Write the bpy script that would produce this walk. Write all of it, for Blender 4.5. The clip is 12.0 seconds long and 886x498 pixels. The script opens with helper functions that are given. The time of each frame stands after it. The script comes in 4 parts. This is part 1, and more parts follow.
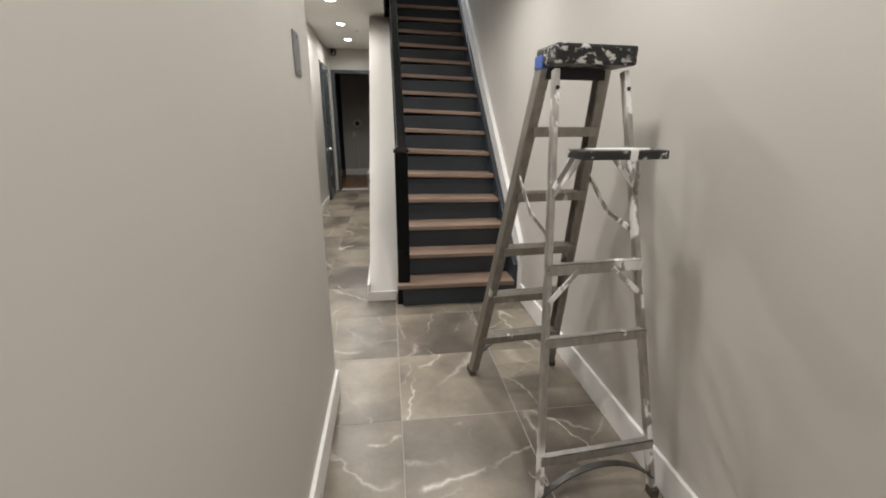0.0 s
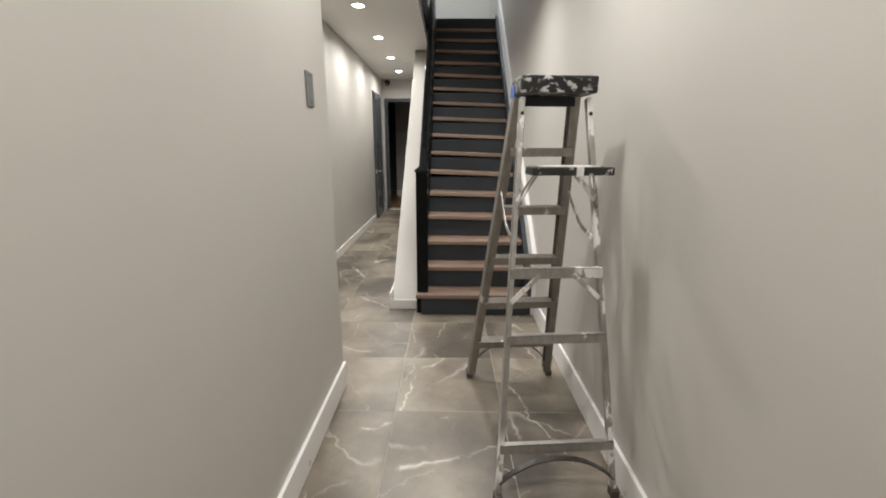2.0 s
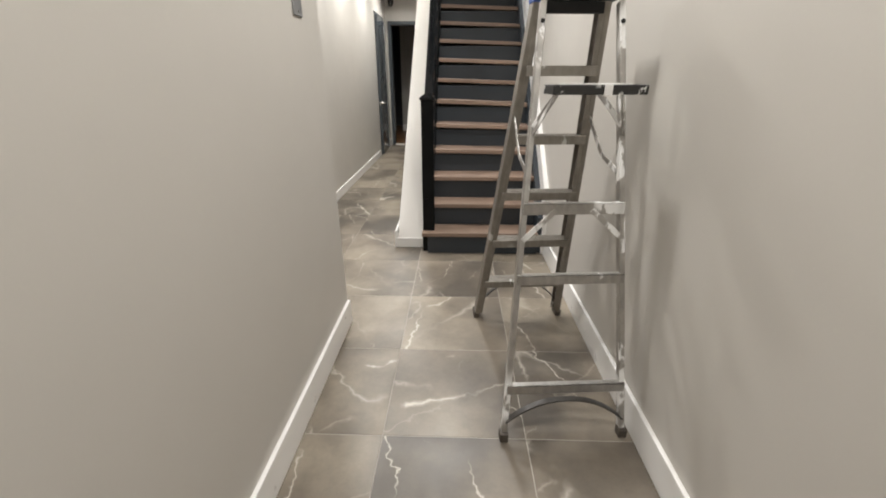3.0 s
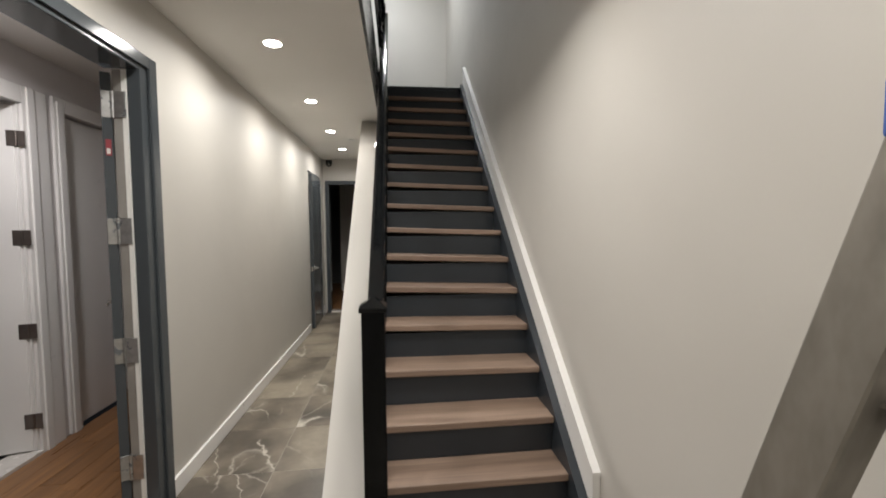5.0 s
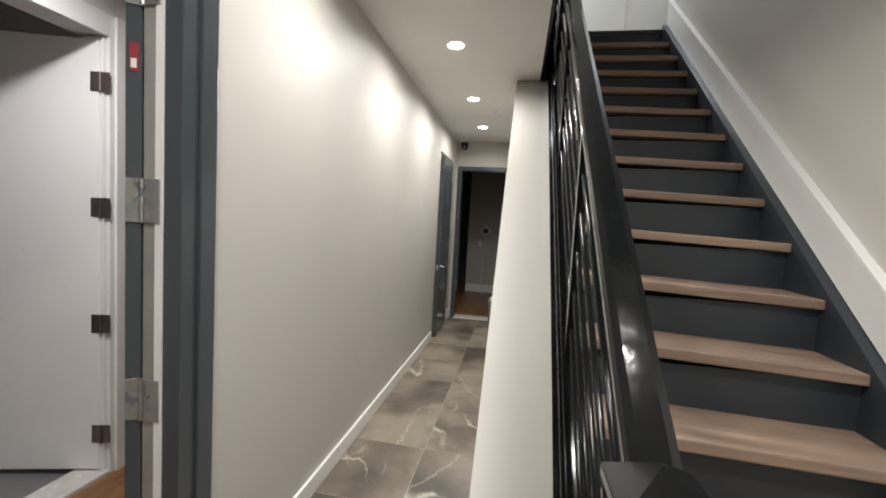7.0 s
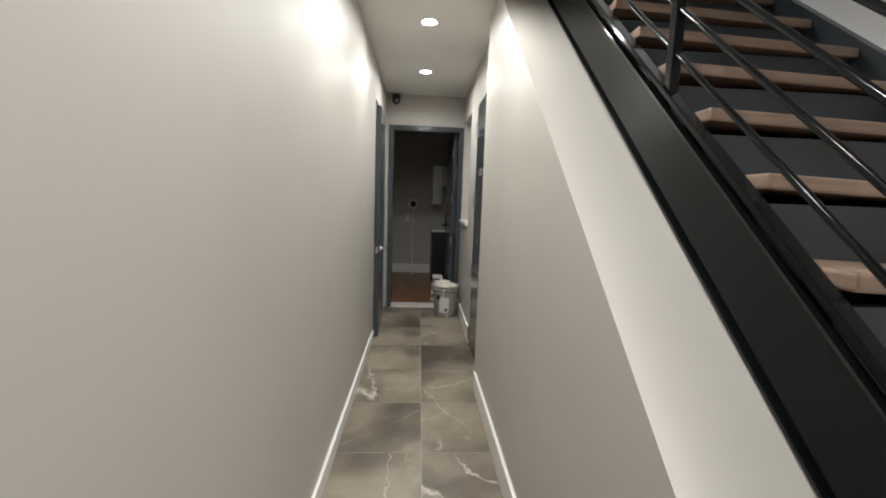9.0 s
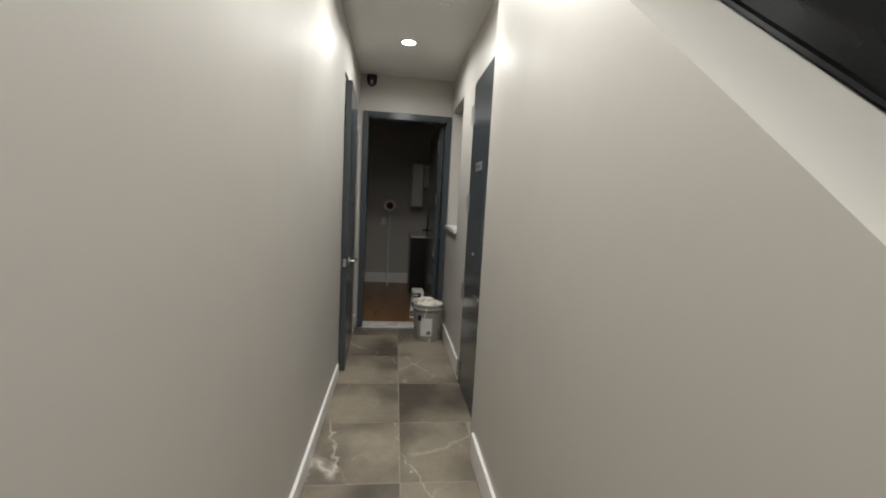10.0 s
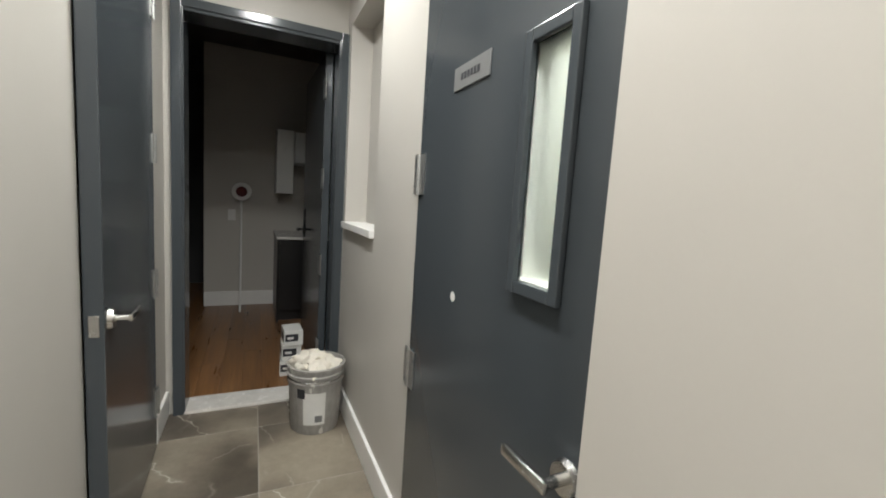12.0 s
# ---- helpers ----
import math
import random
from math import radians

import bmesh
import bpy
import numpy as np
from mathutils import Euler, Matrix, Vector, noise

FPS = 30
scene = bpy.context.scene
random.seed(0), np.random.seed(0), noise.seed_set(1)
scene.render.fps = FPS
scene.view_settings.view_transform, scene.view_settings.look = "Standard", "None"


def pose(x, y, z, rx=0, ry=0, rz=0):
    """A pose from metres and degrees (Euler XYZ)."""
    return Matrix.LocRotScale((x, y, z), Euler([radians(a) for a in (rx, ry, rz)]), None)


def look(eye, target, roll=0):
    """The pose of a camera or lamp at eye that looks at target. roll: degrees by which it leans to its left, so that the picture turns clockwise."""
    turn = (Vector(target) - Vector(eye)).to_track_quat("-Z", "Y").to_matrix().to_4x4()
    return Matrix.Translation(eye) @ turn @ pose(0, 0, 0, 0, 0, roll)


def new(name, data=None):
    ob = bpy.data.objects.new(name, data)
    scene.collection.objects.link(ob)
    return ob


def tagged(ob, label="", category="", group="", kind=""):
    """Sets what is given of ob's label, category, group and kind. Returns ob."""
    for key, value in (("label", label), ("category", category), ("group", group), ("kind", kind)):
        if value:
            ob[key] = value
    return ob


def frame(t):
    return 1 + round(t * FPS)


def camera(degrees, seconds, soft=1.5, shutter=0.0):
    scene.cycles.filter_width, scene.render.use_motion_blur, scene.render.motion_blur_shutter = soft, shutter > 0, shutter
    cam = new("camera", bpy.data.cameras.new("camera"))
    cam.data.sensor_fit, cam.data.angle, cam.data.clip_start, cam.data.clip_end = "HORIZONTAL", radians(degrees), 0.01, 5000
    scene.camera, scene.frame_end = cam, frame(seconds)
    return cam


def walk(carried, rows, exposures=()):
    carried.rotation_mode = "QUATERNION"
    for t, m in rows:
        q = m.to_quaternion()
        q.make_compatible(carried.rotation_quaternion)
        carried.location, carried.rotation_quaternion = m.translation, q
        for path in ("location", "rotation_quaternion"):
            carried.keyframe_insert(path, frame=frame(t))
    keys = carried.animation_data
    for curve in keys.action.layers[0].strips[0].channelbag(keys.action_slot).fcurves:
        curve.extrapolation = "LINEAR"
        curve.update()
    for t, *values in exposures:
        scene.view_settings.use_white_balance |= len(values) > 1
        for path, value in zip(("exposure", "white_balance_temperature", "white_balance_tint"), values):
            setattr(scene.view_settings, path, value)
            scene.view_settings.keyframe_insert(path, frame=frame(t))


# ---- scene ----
cam = camera(94.5, 12.0, soft=1.9)
PATH = [
    (0, (0.978, -2.076, 1.257), (1.228, -0.183, 0.66), 0.3),
    (0.5, (0.966, -2.082, 1.069), (1.192, -0.617, -0.273), 0.9),
    (1, (1.013, -2.153, 1.047), (1.188, -0.787, -0.404), -0.8),
    (1.5, (1.149, -2.227, 1.175), (1.165, -0.471, 0.217), -1.4),
    (2, (1.248, -2.303, 1.246), (1.225, -0.364, 0.756), 0.2),
    (2.5, (1.274, -2.311, 1.252), (1.235, -0.371, 0.77), -1.1),
    (3, (1.252, -2.192, 1.198), (1.194, -0.348, 0.426), 0.0),
    (3.5, (1.189, -1.923, 1.296), (1.204, 0.065, 1.076), -0.8),
    (3.7, (1.19, -1.785, 1.309), (1.298, 0.204, 1.133), -2.3),
    (5.3, (1.144, -0.597, 1.371), (1.372, 1.387, 1.268), -0.4),
    (5.5, (1.165, -0.435, 1.368), (1.33, 1.555, 1.272), -0.5),
    (6, (1.071, -0.164, 1.373), (1.118, 1.834, 1.458), 1.8),
    (6.5, (0.982, 0.073, 1.396), (0.974, 2.071, 1.481), 1.1),
    (7, (0.897, 0.221, 1.349), (0.543, 2.185, 1.21), 3.2),
    (7.2, (0.833, 0.25, 1.314), (0.499, 2.211, 1.105), 2.9),
    (8.8, (0.442, 0.955, 1.276), (0.493, 2.938, 1.025), 2.6),
    (9, (0.398, 1.071, 1.289), (0.518, 3.053, 1.047), 2.0),
    (9.5, (0.365, 1.427, 1.26), (0.648, 3.393, 1.022), 2.2),
    (10, (0.369, 1.8, 1.277), (0.609, 3.773, 1.053), 3.1),
    (10.5, (0.354, 2.207, 1.26), (0.859, 4.129, 1.038), 2.9),
    (11, (0.408, 2.644, 1.266), (0.932, 4.568, 1.121), 4.2),
    (11.2, (0.409, 2.795, 1.244), (0.936, 4.719, 1.101), 3.9),
    (11.5, (0.367, 3.055, 1.231), (1.037, 4.926, 1.007), 3.9),
    (12, (0.41, 3.414, 1.198), (1.249, 5.217, 0.98), 3.7),
]
EXPOSURES = [(0, -0.12, 6300, 10), (0.5, 0.16, 6330, 10), (1.0, 0.16, 6350, 10), (1.5, 0.14, 6300, 10), (2.0, -0.03, 6300, 10), (2.5, -0.18, 6300, 10), (3.0, 0.14, 6300, 10),
             (3.5, -0.20, 6400, 10), (5.5, -0.18, 6420, 10), (7.0, 0.0, 6290, 9), (9.0, -0.10, 6230, 8), (10.5, -0.38, 6230, 8), (11.2, -0.15, 6200, 8), (11.6, 0.08, 6180, 8), (12.0, 0.46, 6130, 7)]
walk(cam, [(t, look(eye, target, roll)) for t, eye, target, roll in PATH], EXPOSURES)

# ---------- light ----------
CEIL = 2.44          # ceiling of the hall and the corridor
UP = 2.839           # upper floor
UPCEIL = 5.25

world = bpy.data.worlds.new("world")
scene.world = world
world.use_nodes = True
world.node_tree.nodes["Background"].inputs[0].default_value = (0.02, 0.021, 0.023, 1)
world.node_tree.nodes["Background"].inputs[1].default_value = 0.3
scene.view_settings.exposure = 0.0

WARM = (1.0, 0.965, 0.905)
COOL = (0.92, 0.97, 1.0)
DOWN_W = 12.0
# x, y of the ceiling downlights: the row over the corridor, the one before the stairs, those nearer the street door
DOWNLIGHTS = [(0.45, 0.59), (0.448, 1.70), (0.44, 2.81), (0.43, 3.92), (0.42, 4.99),
              (1.29, 0.59), (1.30, -0.75), (1.30, -2.05), (1.30, -3.35)]


def lamp(name, x, y, z, watts, colour, size=0.05, spread=168):
    data = bpy.data.lights.new(name, "AREA")
    data.shape, data.energy, data.color, data.size = "DISK", watts, colour, 2 * size
    data.spread = radians(spread)
    ob = new(name, data)
    ob.location = (x, y, z)
    return ob


for lx, ly in DOWNLIGHTS:
    lamp("downlight_lamp", lx, ly, CEIL - 0.012, DOWN_W, WARM, size=0.07, spread=164 if lx < 1 else 150)
lamp("upper_lamp", 1.0, 3.9, UPCEIL - 0.03, 50, COOL, size=0.10, spread=170)
lamp("side_room_lamp", -0.62, 1.18, 2.38, 20, (1.0, 0.95, 0.94), size=0.08, spread=170)
lamp("closet_lamp", 1.45, 4.15, 2.40, 11, (0.93, 1.0, 0.80), size=0.08)


# ---------- materials ----------
def shader(name):
    m = bpy.data.materials.new(name)
    m.use_nodes = True
    return m, m.node_tree, m.node_tree.nodes["Principled BSDF"]


def node(tree, kind, **values):
    n = tree.nodes.new(kind)
    for key, value in values.items():
        n.inputs[key.replace("_", " ")].default_value = value
    return n


def place(tree, scatter=False, stretch=(1, 1, 1)):
    """Object coordinates in metres; scatter shifts each object by its own random amount."""
    co = tree.nodes.new("ShaderNodeTexCoord")
    out = co.outputs["Object"]
    if scatter:
        info = tree.nodes.new("ShaderNodeObjectInfo")
        wide = tree.nodes.new("ShaderNodeVectorMath")
        wide.operation = "MULTIPLY_ADD"
        wide.inputs[1].default_value = (37.0, 23.0, 11.0)
        tree.links.new(info.outputs["Random"], wide.inputs[0])
        tree.links.new(out, wide.inputs[2])
        out = wide.outputs[0]
    if stretch != (1, 1, 1):
        m = tree.nodes.new("ShaderNodeMapping")
        m.inputs["Scale"].default_value = stretch
        tree.links.new(out, m.inputs[0])
        out = m.outputs[0]
    return out


def ramp(tree, source, *stops):
    r = tree.nodes.new("ShaderNodeValToRGB")
    while len(r.color_ramp.elements) < len(stops):
        r.color_ramp.elements.new(0.5)
    for e, (at, c) in zip(r.color_ramp.elements, stops):
        e.position, e.color = at, (*c, 1) if isinstance(c, tuple) else (c, c, c, 1)
    tree.links.new(source, r.inputs[0])
    return r.outputs[0]


def noisy(tree, co, scale, detail=4.0, rough=0.55):
    n = node(tree, "ShaderNodeTexNoise", Scale=scale, Detail=detail, Roughness=rough)
    tree.links.new(co, n.inputs["Vector"])
    return n.outputs["Fac"]


def blend(tree, kind, fac, a, b):
    m = tree.nodes.new("ShaderNodeMix")
    m.data_type, m.blend_type = "RGBA", kind
    for socket, v in ((m.inputs[0], fac), (m.inputs[6], a), (m.inputs[7], b)):
        if isinstance(v, (int, float)):
            socket.default_value = v
        elif isinstance(v, tuple):
            socket.default_value = (*v, 1)
        else:
            tree.links.new(v, socket)
    return m.outputs[2]


def bumped(tree, bsdf, height, strength, distance=0.002):
    b = node(tree, "ShaderNodeBump", Strength=strength, Distance=distance)
    tree.links.new(height, b.inputs["Height"])
    tree.links.new(b.outputs[0], bsdf.inputs["Normal"])


def paint(name, colour, rough=0.55, coarse=1.3, fine=90.0, amount=0.06, relief=0.12, metallic=0.0, stretch=(1, 1, 1), coat=0.0, scatter=False, sheen=0.06, shine=0.5):
    """A painted or plain surface: broad cloudy variation, a fine grain and a little relief."""
    m, t, b = shader(name)
    co = place(t, scatter, stretch)
    broad, grain = noisy(t, co, coarse, 3), noisy(t, co, fine, 3)
    lo, hi = tuple(c * (1 - amount) for c in colour), tuple(min(1, c * (1 + amount)) for c in colour)
    body = ramp(t, broad, (0.3, lo), (0.7, hi))
    body = blend(t, "MULTIPLY", 0.5 * amount * 4 if amount < 0.25 else 0.6, body, ramp(t, grain, (0.3, 0.86), (0.7, 1.0)))
    t.links.new(body, b.inputs["Base Color"])
    gloss = ramp(t, noisy(t, co, coarse * 5, 4), (0.25, max(0.0, rough - sheen)), (0.75, min(1.0, rough + sheen)))
    t.links.new(gloss, b.inputs["Roughness"])
    b.inputs["Metallic"].default_value = metallic
    b.inputs["Specular IOR Level"].default_value = shine
    b.inputs["Coat Weight"].default_value = coat
    b.inputs["Coat Roughness"].default_value = 0.12
    if relief:
        bumped(t, b, grain, relief)
    return m


def marble_tile():
    m, t, b = shader("marble_look_tile")
    co = place(t, True)
    warp = node(t, "ShaderNodeTexNoise", Scale=3.4, Detail=4.0, Roughness=0.55)
    t.links.new(co, warp.inputs["Vector"])
    add = t.nodes.new("ShaderNodeVectorMath")
    add.operation = "MULTIPLY_ADD"
    add.inputs[1].default_value = (0.24, 0.24, 0.24)
    t.links.new(warp.outputs["Color"], add.inputs[0])
    t.links.new(co, add.inputs[2])
    cloud = noisy(t, add.outputs[0], 1.9, 2, 0.5)
    body = ramp(t, cloud, (0.36, (0.092, 0.077, 0.060)), (0.50, (0.184, 0.155, 0.120)), (0.64, (0.290, 0.249, 0.192)))
    smoke = noisy(t, co, 19.0, 7, 0.75)
    body = blend(t, "MULTIPLY", 0.45, body, ramp(t, smoke, (0.32, 0.66), (0.68, 1.16)))
    jag = node(t, "ShaderNodeTexNoise", Scale=17.0, Detail=2.0, Roughness=0.55)
    t.links.new(co, jag.inputs["Vector"])
    bolt = t.nodes.new("ShaderNodeVectorMath")
    bolt.operation = "MULTIPLY_ADD"
    bolt.inputs[1].default_value = (0.085, 0.05, 0.0)
    t.links.new(jag.outputs["Color"], bolt.inputs[0])
    t.links.new(co, bolt.inputs[2])

    def vein(turn, stretch, scale, width, keep, most):
        """Long lines along which a stretched cloud passes its middle value."""
        m_ = t.nodes.new("ShaderNodeMapping")
        m_.vector_type = "TEXTURE"
        m_.inputs["Rotation"].default_value = (0, 0, radians(turn))
        m_.inputs["Scale"].default_value = stretch
        t.links.new(bolt.outputs[0], m_.inputs[0])
        gap = t.nodes.new("ShaderNodeMath")
        gap.operation = "SUBTRACT"
        gap.inputs[1].default_value = 0.5
        t.links.new(noisy(t, m_.outputs[0], scale, 0.0), gap.inputs[0])
        away = t.nodes.new("ShaderNodeMath")
        away.operation = "ABSOLUTE"
        t.links.new(gap.outputs[0], away.inputs[0])
        line = ramp(t, away.outputs[0], (0.0, 1.0), (width, 0.5), (width * 3.0, 0.0))
        return blend(t, "MULTIPLY", 1.0, line, ramp(t, noisy(t, m_.outputs[0], scale * 1.3, 2), (keep, 0.0), (keep + 0.09, most)))

    # soft slanting bands, faint hairlines, and jagged bright veins along the tile
    for args in ((-58, (2.6, 1.0, 1.0), 2.3, 0.0038, 0.51, 0.48), (38, (2.8, 1.0, 1.0), 2.0, 0.0036, 0.52, 0.42), (70, (2.0, 1.0, 1.0), 5.0, 0.006, 0.55, 0.30), (12, (0.8, 2.4, 1.0), 2.6, 0.0030, 0.46, 0.92)):
        body = blend(t, "MIX", vein(*args), body, (0.60, 0.555, 0.48))
    info = t.nodes.new("ShaderNodeObjectInfo")
    tone = ramp(t, info.outputs["Random"], (0.0, 0.95), (1.0, 1.04))
    body = blend(t, "MULTIPLY", 1.0, body, tone)
    t.links.new(body, b.inputs["Base Color"])
    t.links.new(ramp(t, noisy(t, co, 5.0, 5), (0.3, 0.29), (0.7, 0.44)), b.inputs["Roughness"])
    bumped(t, b, smoke, 0.03)
    return m


def timber(name, dark, light, along="y", rough=0.45, ring=9.0):
    m, t, b = shader(name)
    s = {"x": (0.6, ring, ring), "y": (ring, 0.6, ring)}[along]
    co = place(t, True, s)
    grain = noisy(t, co, 2.2, 8, 0.65)
    fibre = noisy(t, place(t, True, {"x": (3, 120, 120), "y": (120, 3, 120)}[along]), 1.0, 3)
    body = ramp(t, grain, (0.32, dark), (0.55, tuple((a + c) / 2 for a, c in zip(dark, light))), (0.72, light))
    body = blend(t, "MULTIPLY", 0.5, body, ramp(t, fibre, (0.35, 0.7), (0.65, 1.05)))
    info = t.nodes.new("ShaderNodeObjectInfo")
    body = blend(t, "MULTIPLY", 1.0, body, ramp(t, info.outputs["Random"], (0.0, 0.82), (1.0, 1.1)))
    t.links.new(body, b.inputs["Base Color"])
    t.links.new(ramp(t, grain, (0.3, rough - 0.08), (0.7, rough + 0.08)), b.inputs["Roughness"])
    bumped(t, b, fibre, 0.12, 0.001)
    return m


def splashed(name, under, splash, cover=0.56, rough=0.4, metallic=0.0, scale=16.0, drip=(1, 1, 0.45)):
    """A surface with dried splashes of another paint on it."""
    m, t, b = shader(name)
    co = place(t, True, drip)
    blots = noisy(t, co, scale, 5, 0.6)
    big = noisy(t, co, scale * 0.22, 3)
    mix = blend(t, "MULTIPLY", 1.0, ramp(t, blots, (cover, 0.0), (cover + 0.03, 1.0)), ramp(t, big, (0.45, 0.0), (0.52, 1.0)))
    wear = ramp(t, noisy(t, co, 40, 3), (0.3, tuple(c * 0.75 for c in under)), (0.7, under))
    t.links.new(blend(t, "MIX", mix, wear, splash), b.inputs["Base Color"])
    inv = ramp(t, mix, (0.0, metallic), (1.0, 0.0))
    t.links.new(inv, b.inputs["Metallic"])
    t.links.new(ramp(t, mix, (0.0, rough), (1.0, 0.7)), b.inputs["Roughness"])
    bumped(t, b, mix, 0.35, 0.0015)
    return m


def glow(name, colour, strength):
    m, t, b = shader(name)
    b.inputs["Base Color"].default_value = (0.9, 0.9, 0.88, 1)
    b.inputs["Emission Color"].default_value = (*colour, 1)
    b.inputs["Emission Strength"].default_value = strength
    return m


def glass(name):
    m, t, b = shader(name)
    b.inputs["Base Color"].default_value = (0.93, 0.97, 0.94, 1)
    b.inputs["Transmission Weight"].default_value = 1.0
    b.inputs["Roughness"].default_value = 0.38
    b.inputs["IOR"].default_value = 1.45
    return m


WALL = paint("greige_wall_paint", (0.50, 0.475, 0.435), 0.50, 0.9, 160, 0.035, 0.03)
SIDE_WALL = paint("pale_wall_paint", (0.66, 0.63, 0.62), 0.55, 0.9, 160, 0.03, 0.03)
CEILING = paint("white_ceiling_paint", (0.75, 0.73, 0.695), 0.75, 0.8, 120, 0.03, 0.10)
TRIM = paint("white_gloss_trim", (0.80, 0.785, 0.76), 0.32, 2.0, 60, 0.03, 0.06)
SLATE = paint("slate_gloss_paint", (0.056, 0.064, 0.071), 0.16, 1.1, 120, 0.02, 0.0, sheen=0.01)
RISER = paint("slate_riser_paint", (0.027, 0.033, 0.040), 0.36, 3.0, 55, 0.1, 0.12)
BLACK = paint("black_gloss_enamel", (0.005, 0.0055, 0.006), 0.13, 6.0, 24, 0.2, 0.12, sheen=0.03, shine=0.16)
WET_BLACK = paint("thick_dripped_black_enamel", (0.005, 0.0055, 0.006), 0.09, 6.0, 26, 0.2, 0.32, sheen=0.03, shine=0.36)
GROUT = paint("tile_grout", (0.37, 0.34, 0.30), 0.85, 4, 200, 0.12, 0.3)
TILE = marble_tile()
TREAD = timber("tread_wood", (0.20, 0.135, 0.098), (0.37, 0.265, 0.20), "x", 0.42)
PLANK = timber("floor_plank_wood", (0.16, 0.072, 0.026), (0.36, 0.185, 0.075), "y", 0.33, 7.0)
ALU = splashed("paint_splashed_aluminium", (0.48, 0.46, 0.43), (0.76, 0.75, 0.73), 0.52, 0.42, 0.85, 17)
ALU_DULL = splashed("dull_aluminium", (0.33, 0.305, 0.27), (0.7, 0.69, 0.66), 0.63, 0.45, 0.75, 13)
CAP = splashed("splashed_black_plastic", (0.012, 0.012, 0.013), (0.60, 0.59, 0.56), 0.53, 0.45, 0.0, 60, (0.45, 1, 0.8))
SHELF = splashed("worn_black_shelf", (0.022, 0.021, 0.020), (0.62, 0.61, 0.58), 0.60, 0.5, 0.0, 34, (1, 1, 1))
BLUE = paint("blue_tape", (0.06, 0.13, 0.45), 0.55, 9, 90, 0.2)
FOOT = paint("worn_brown_rubber", (0.075, 0.062, 0.05), 0.7, 9, 120, 0.2)
DARK_ALU = paint("dark_weathered_aluminium", (0.10, 0.095, 0.09), 0.45, 9, 120, 0.25, 0.1, metallic=0.6)
RUBBER = paint("dark_rubber", (0.02, 0.02, 0.021), 0.7, 9, 120, 0.2)
STEEL = paint("brushed_steel", (0.62, 0.61, 0.59), 0.24, 8, 140, 0.05, 0.0, metallic=1.0)
WORN_STEEL = splashed("painted_over_hinge_steel", (0.50, 0.50, 0.49), (0.12, 0.13, 0.14), 0.57, 0.35, 0.9, 30, (1, 1, 1))
BRONZE = paint("bronze_hinge_steel", (0.17, 0.145, 0.13), 0.38, 12, 120, 0.15, 0.05, metallic=0.8)
PLASTIC = paint("white_plastic", (0.74, 0.73, 0.71), 0.4, 6, 90, 0.03, 0.03)
DARK_PLASTIC = paint("black_plastic", (0.010, 0.010, 0.011), 0.2, 6, 90, 0.1, 0.03)
GREEN = paint("green_lid_plastic", (0.007, 0.10, 0.042), 0.36, 14, 60, 0.14, 0.10)
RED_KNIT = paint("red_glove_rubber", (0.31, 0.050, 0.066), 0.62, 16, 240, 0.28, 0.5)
BUCKET = splashed("grey_bucket_plastic", (0.36, 0.345, 0.32), (0.62, 0.60, 0.56), 0.60, 0.5, 0.0, 12)
PASTE = paint("dried_joint_compound", (0.74, 0.69, 0.60), 0.85, 11, 70, 0.14, 0.9)
CARD = paint("white_carton", (0.68, 0.67, 0.64), 0.7, 8, 120, 0.06)
INK = paint("dark_print", (0.025, 0.025, 0.03), 0.6, 8, 120, 0.1)
RED_INK = paint("red_label", (0.24, 0.02, 0.03), 0.45, 8, 120, 0.1)
TAN_INK = paint("tan_bucket_label", (0.40, 0.22, 0.19), 0.6, 8, 120, 0.12)
GREY_INK = paint("grey_plate", (0.17, 0.17, 0.17), 0.4, 8, 120, 0.05)
GREY_EDGE = paint("bare_door_edge", (0.28, 0.265, 0.245), 0.5, 8, 120, 0.1)
STONE = paint("white_marble_saddle", (0.66, 0.63, 0.59), 0.25, 7, 60, 0.10)
CABINET = paint("white_cabinet_lacquer", (0.80, 0.80, 0.79), 0.3, 2, 90, 0.03, 0.03)
# near-black in place of shade: soaks up bounced light in the unlit room
SHADE_WALL = paint("shade_dark_wall_paint", (0.07, 0.07, 0.072), 0.6, 0.9, 160, 0.04, 0.03)
ESPRESSO = paint("black_cabinet_panel", (0.012, 0.011, 0.011), 0.35, 4, 60, 0.15)
RING = paint("dark_red_pad", (0.10, 0.02, 0.02), 0.8, 20, 150, 0.25)
LENS = glow("downlight_lens", (1.0, 0.95, 0.88), 60.0)
GLASS = glass("frosted_glass")


# ---------- mesh helpers ----------
def box(bm, x0, x1, y0, y1, z0, z1, soft=0.0, m=None):
    made = bmesh.ops.create_cube(bm, size=1.0)["verts"]
    for v in made:
        v.co = Vector(((x0 + x1) / 2 + v.co.x * (x1 - x0), (y0 + y1) / 2 + v.co.y * (y1 - y0), (z0 + z1) / 2 + v.co.z * (z1 - z0)))
    if soft:
        edges = list({e for v in made for e in v.link_edges})
        got = bmesh.ops.bevel(bm, geom=edges, offset=soft, segments=1 if soft < 0.003 else 2, affect="EDGES", profile=0.6)
        made = list({v for f in got["faces"] for v in f.verts})
    if m is not None:
        bmesh.ops.transform(bm, matrix=m, verts=made)
    return bm


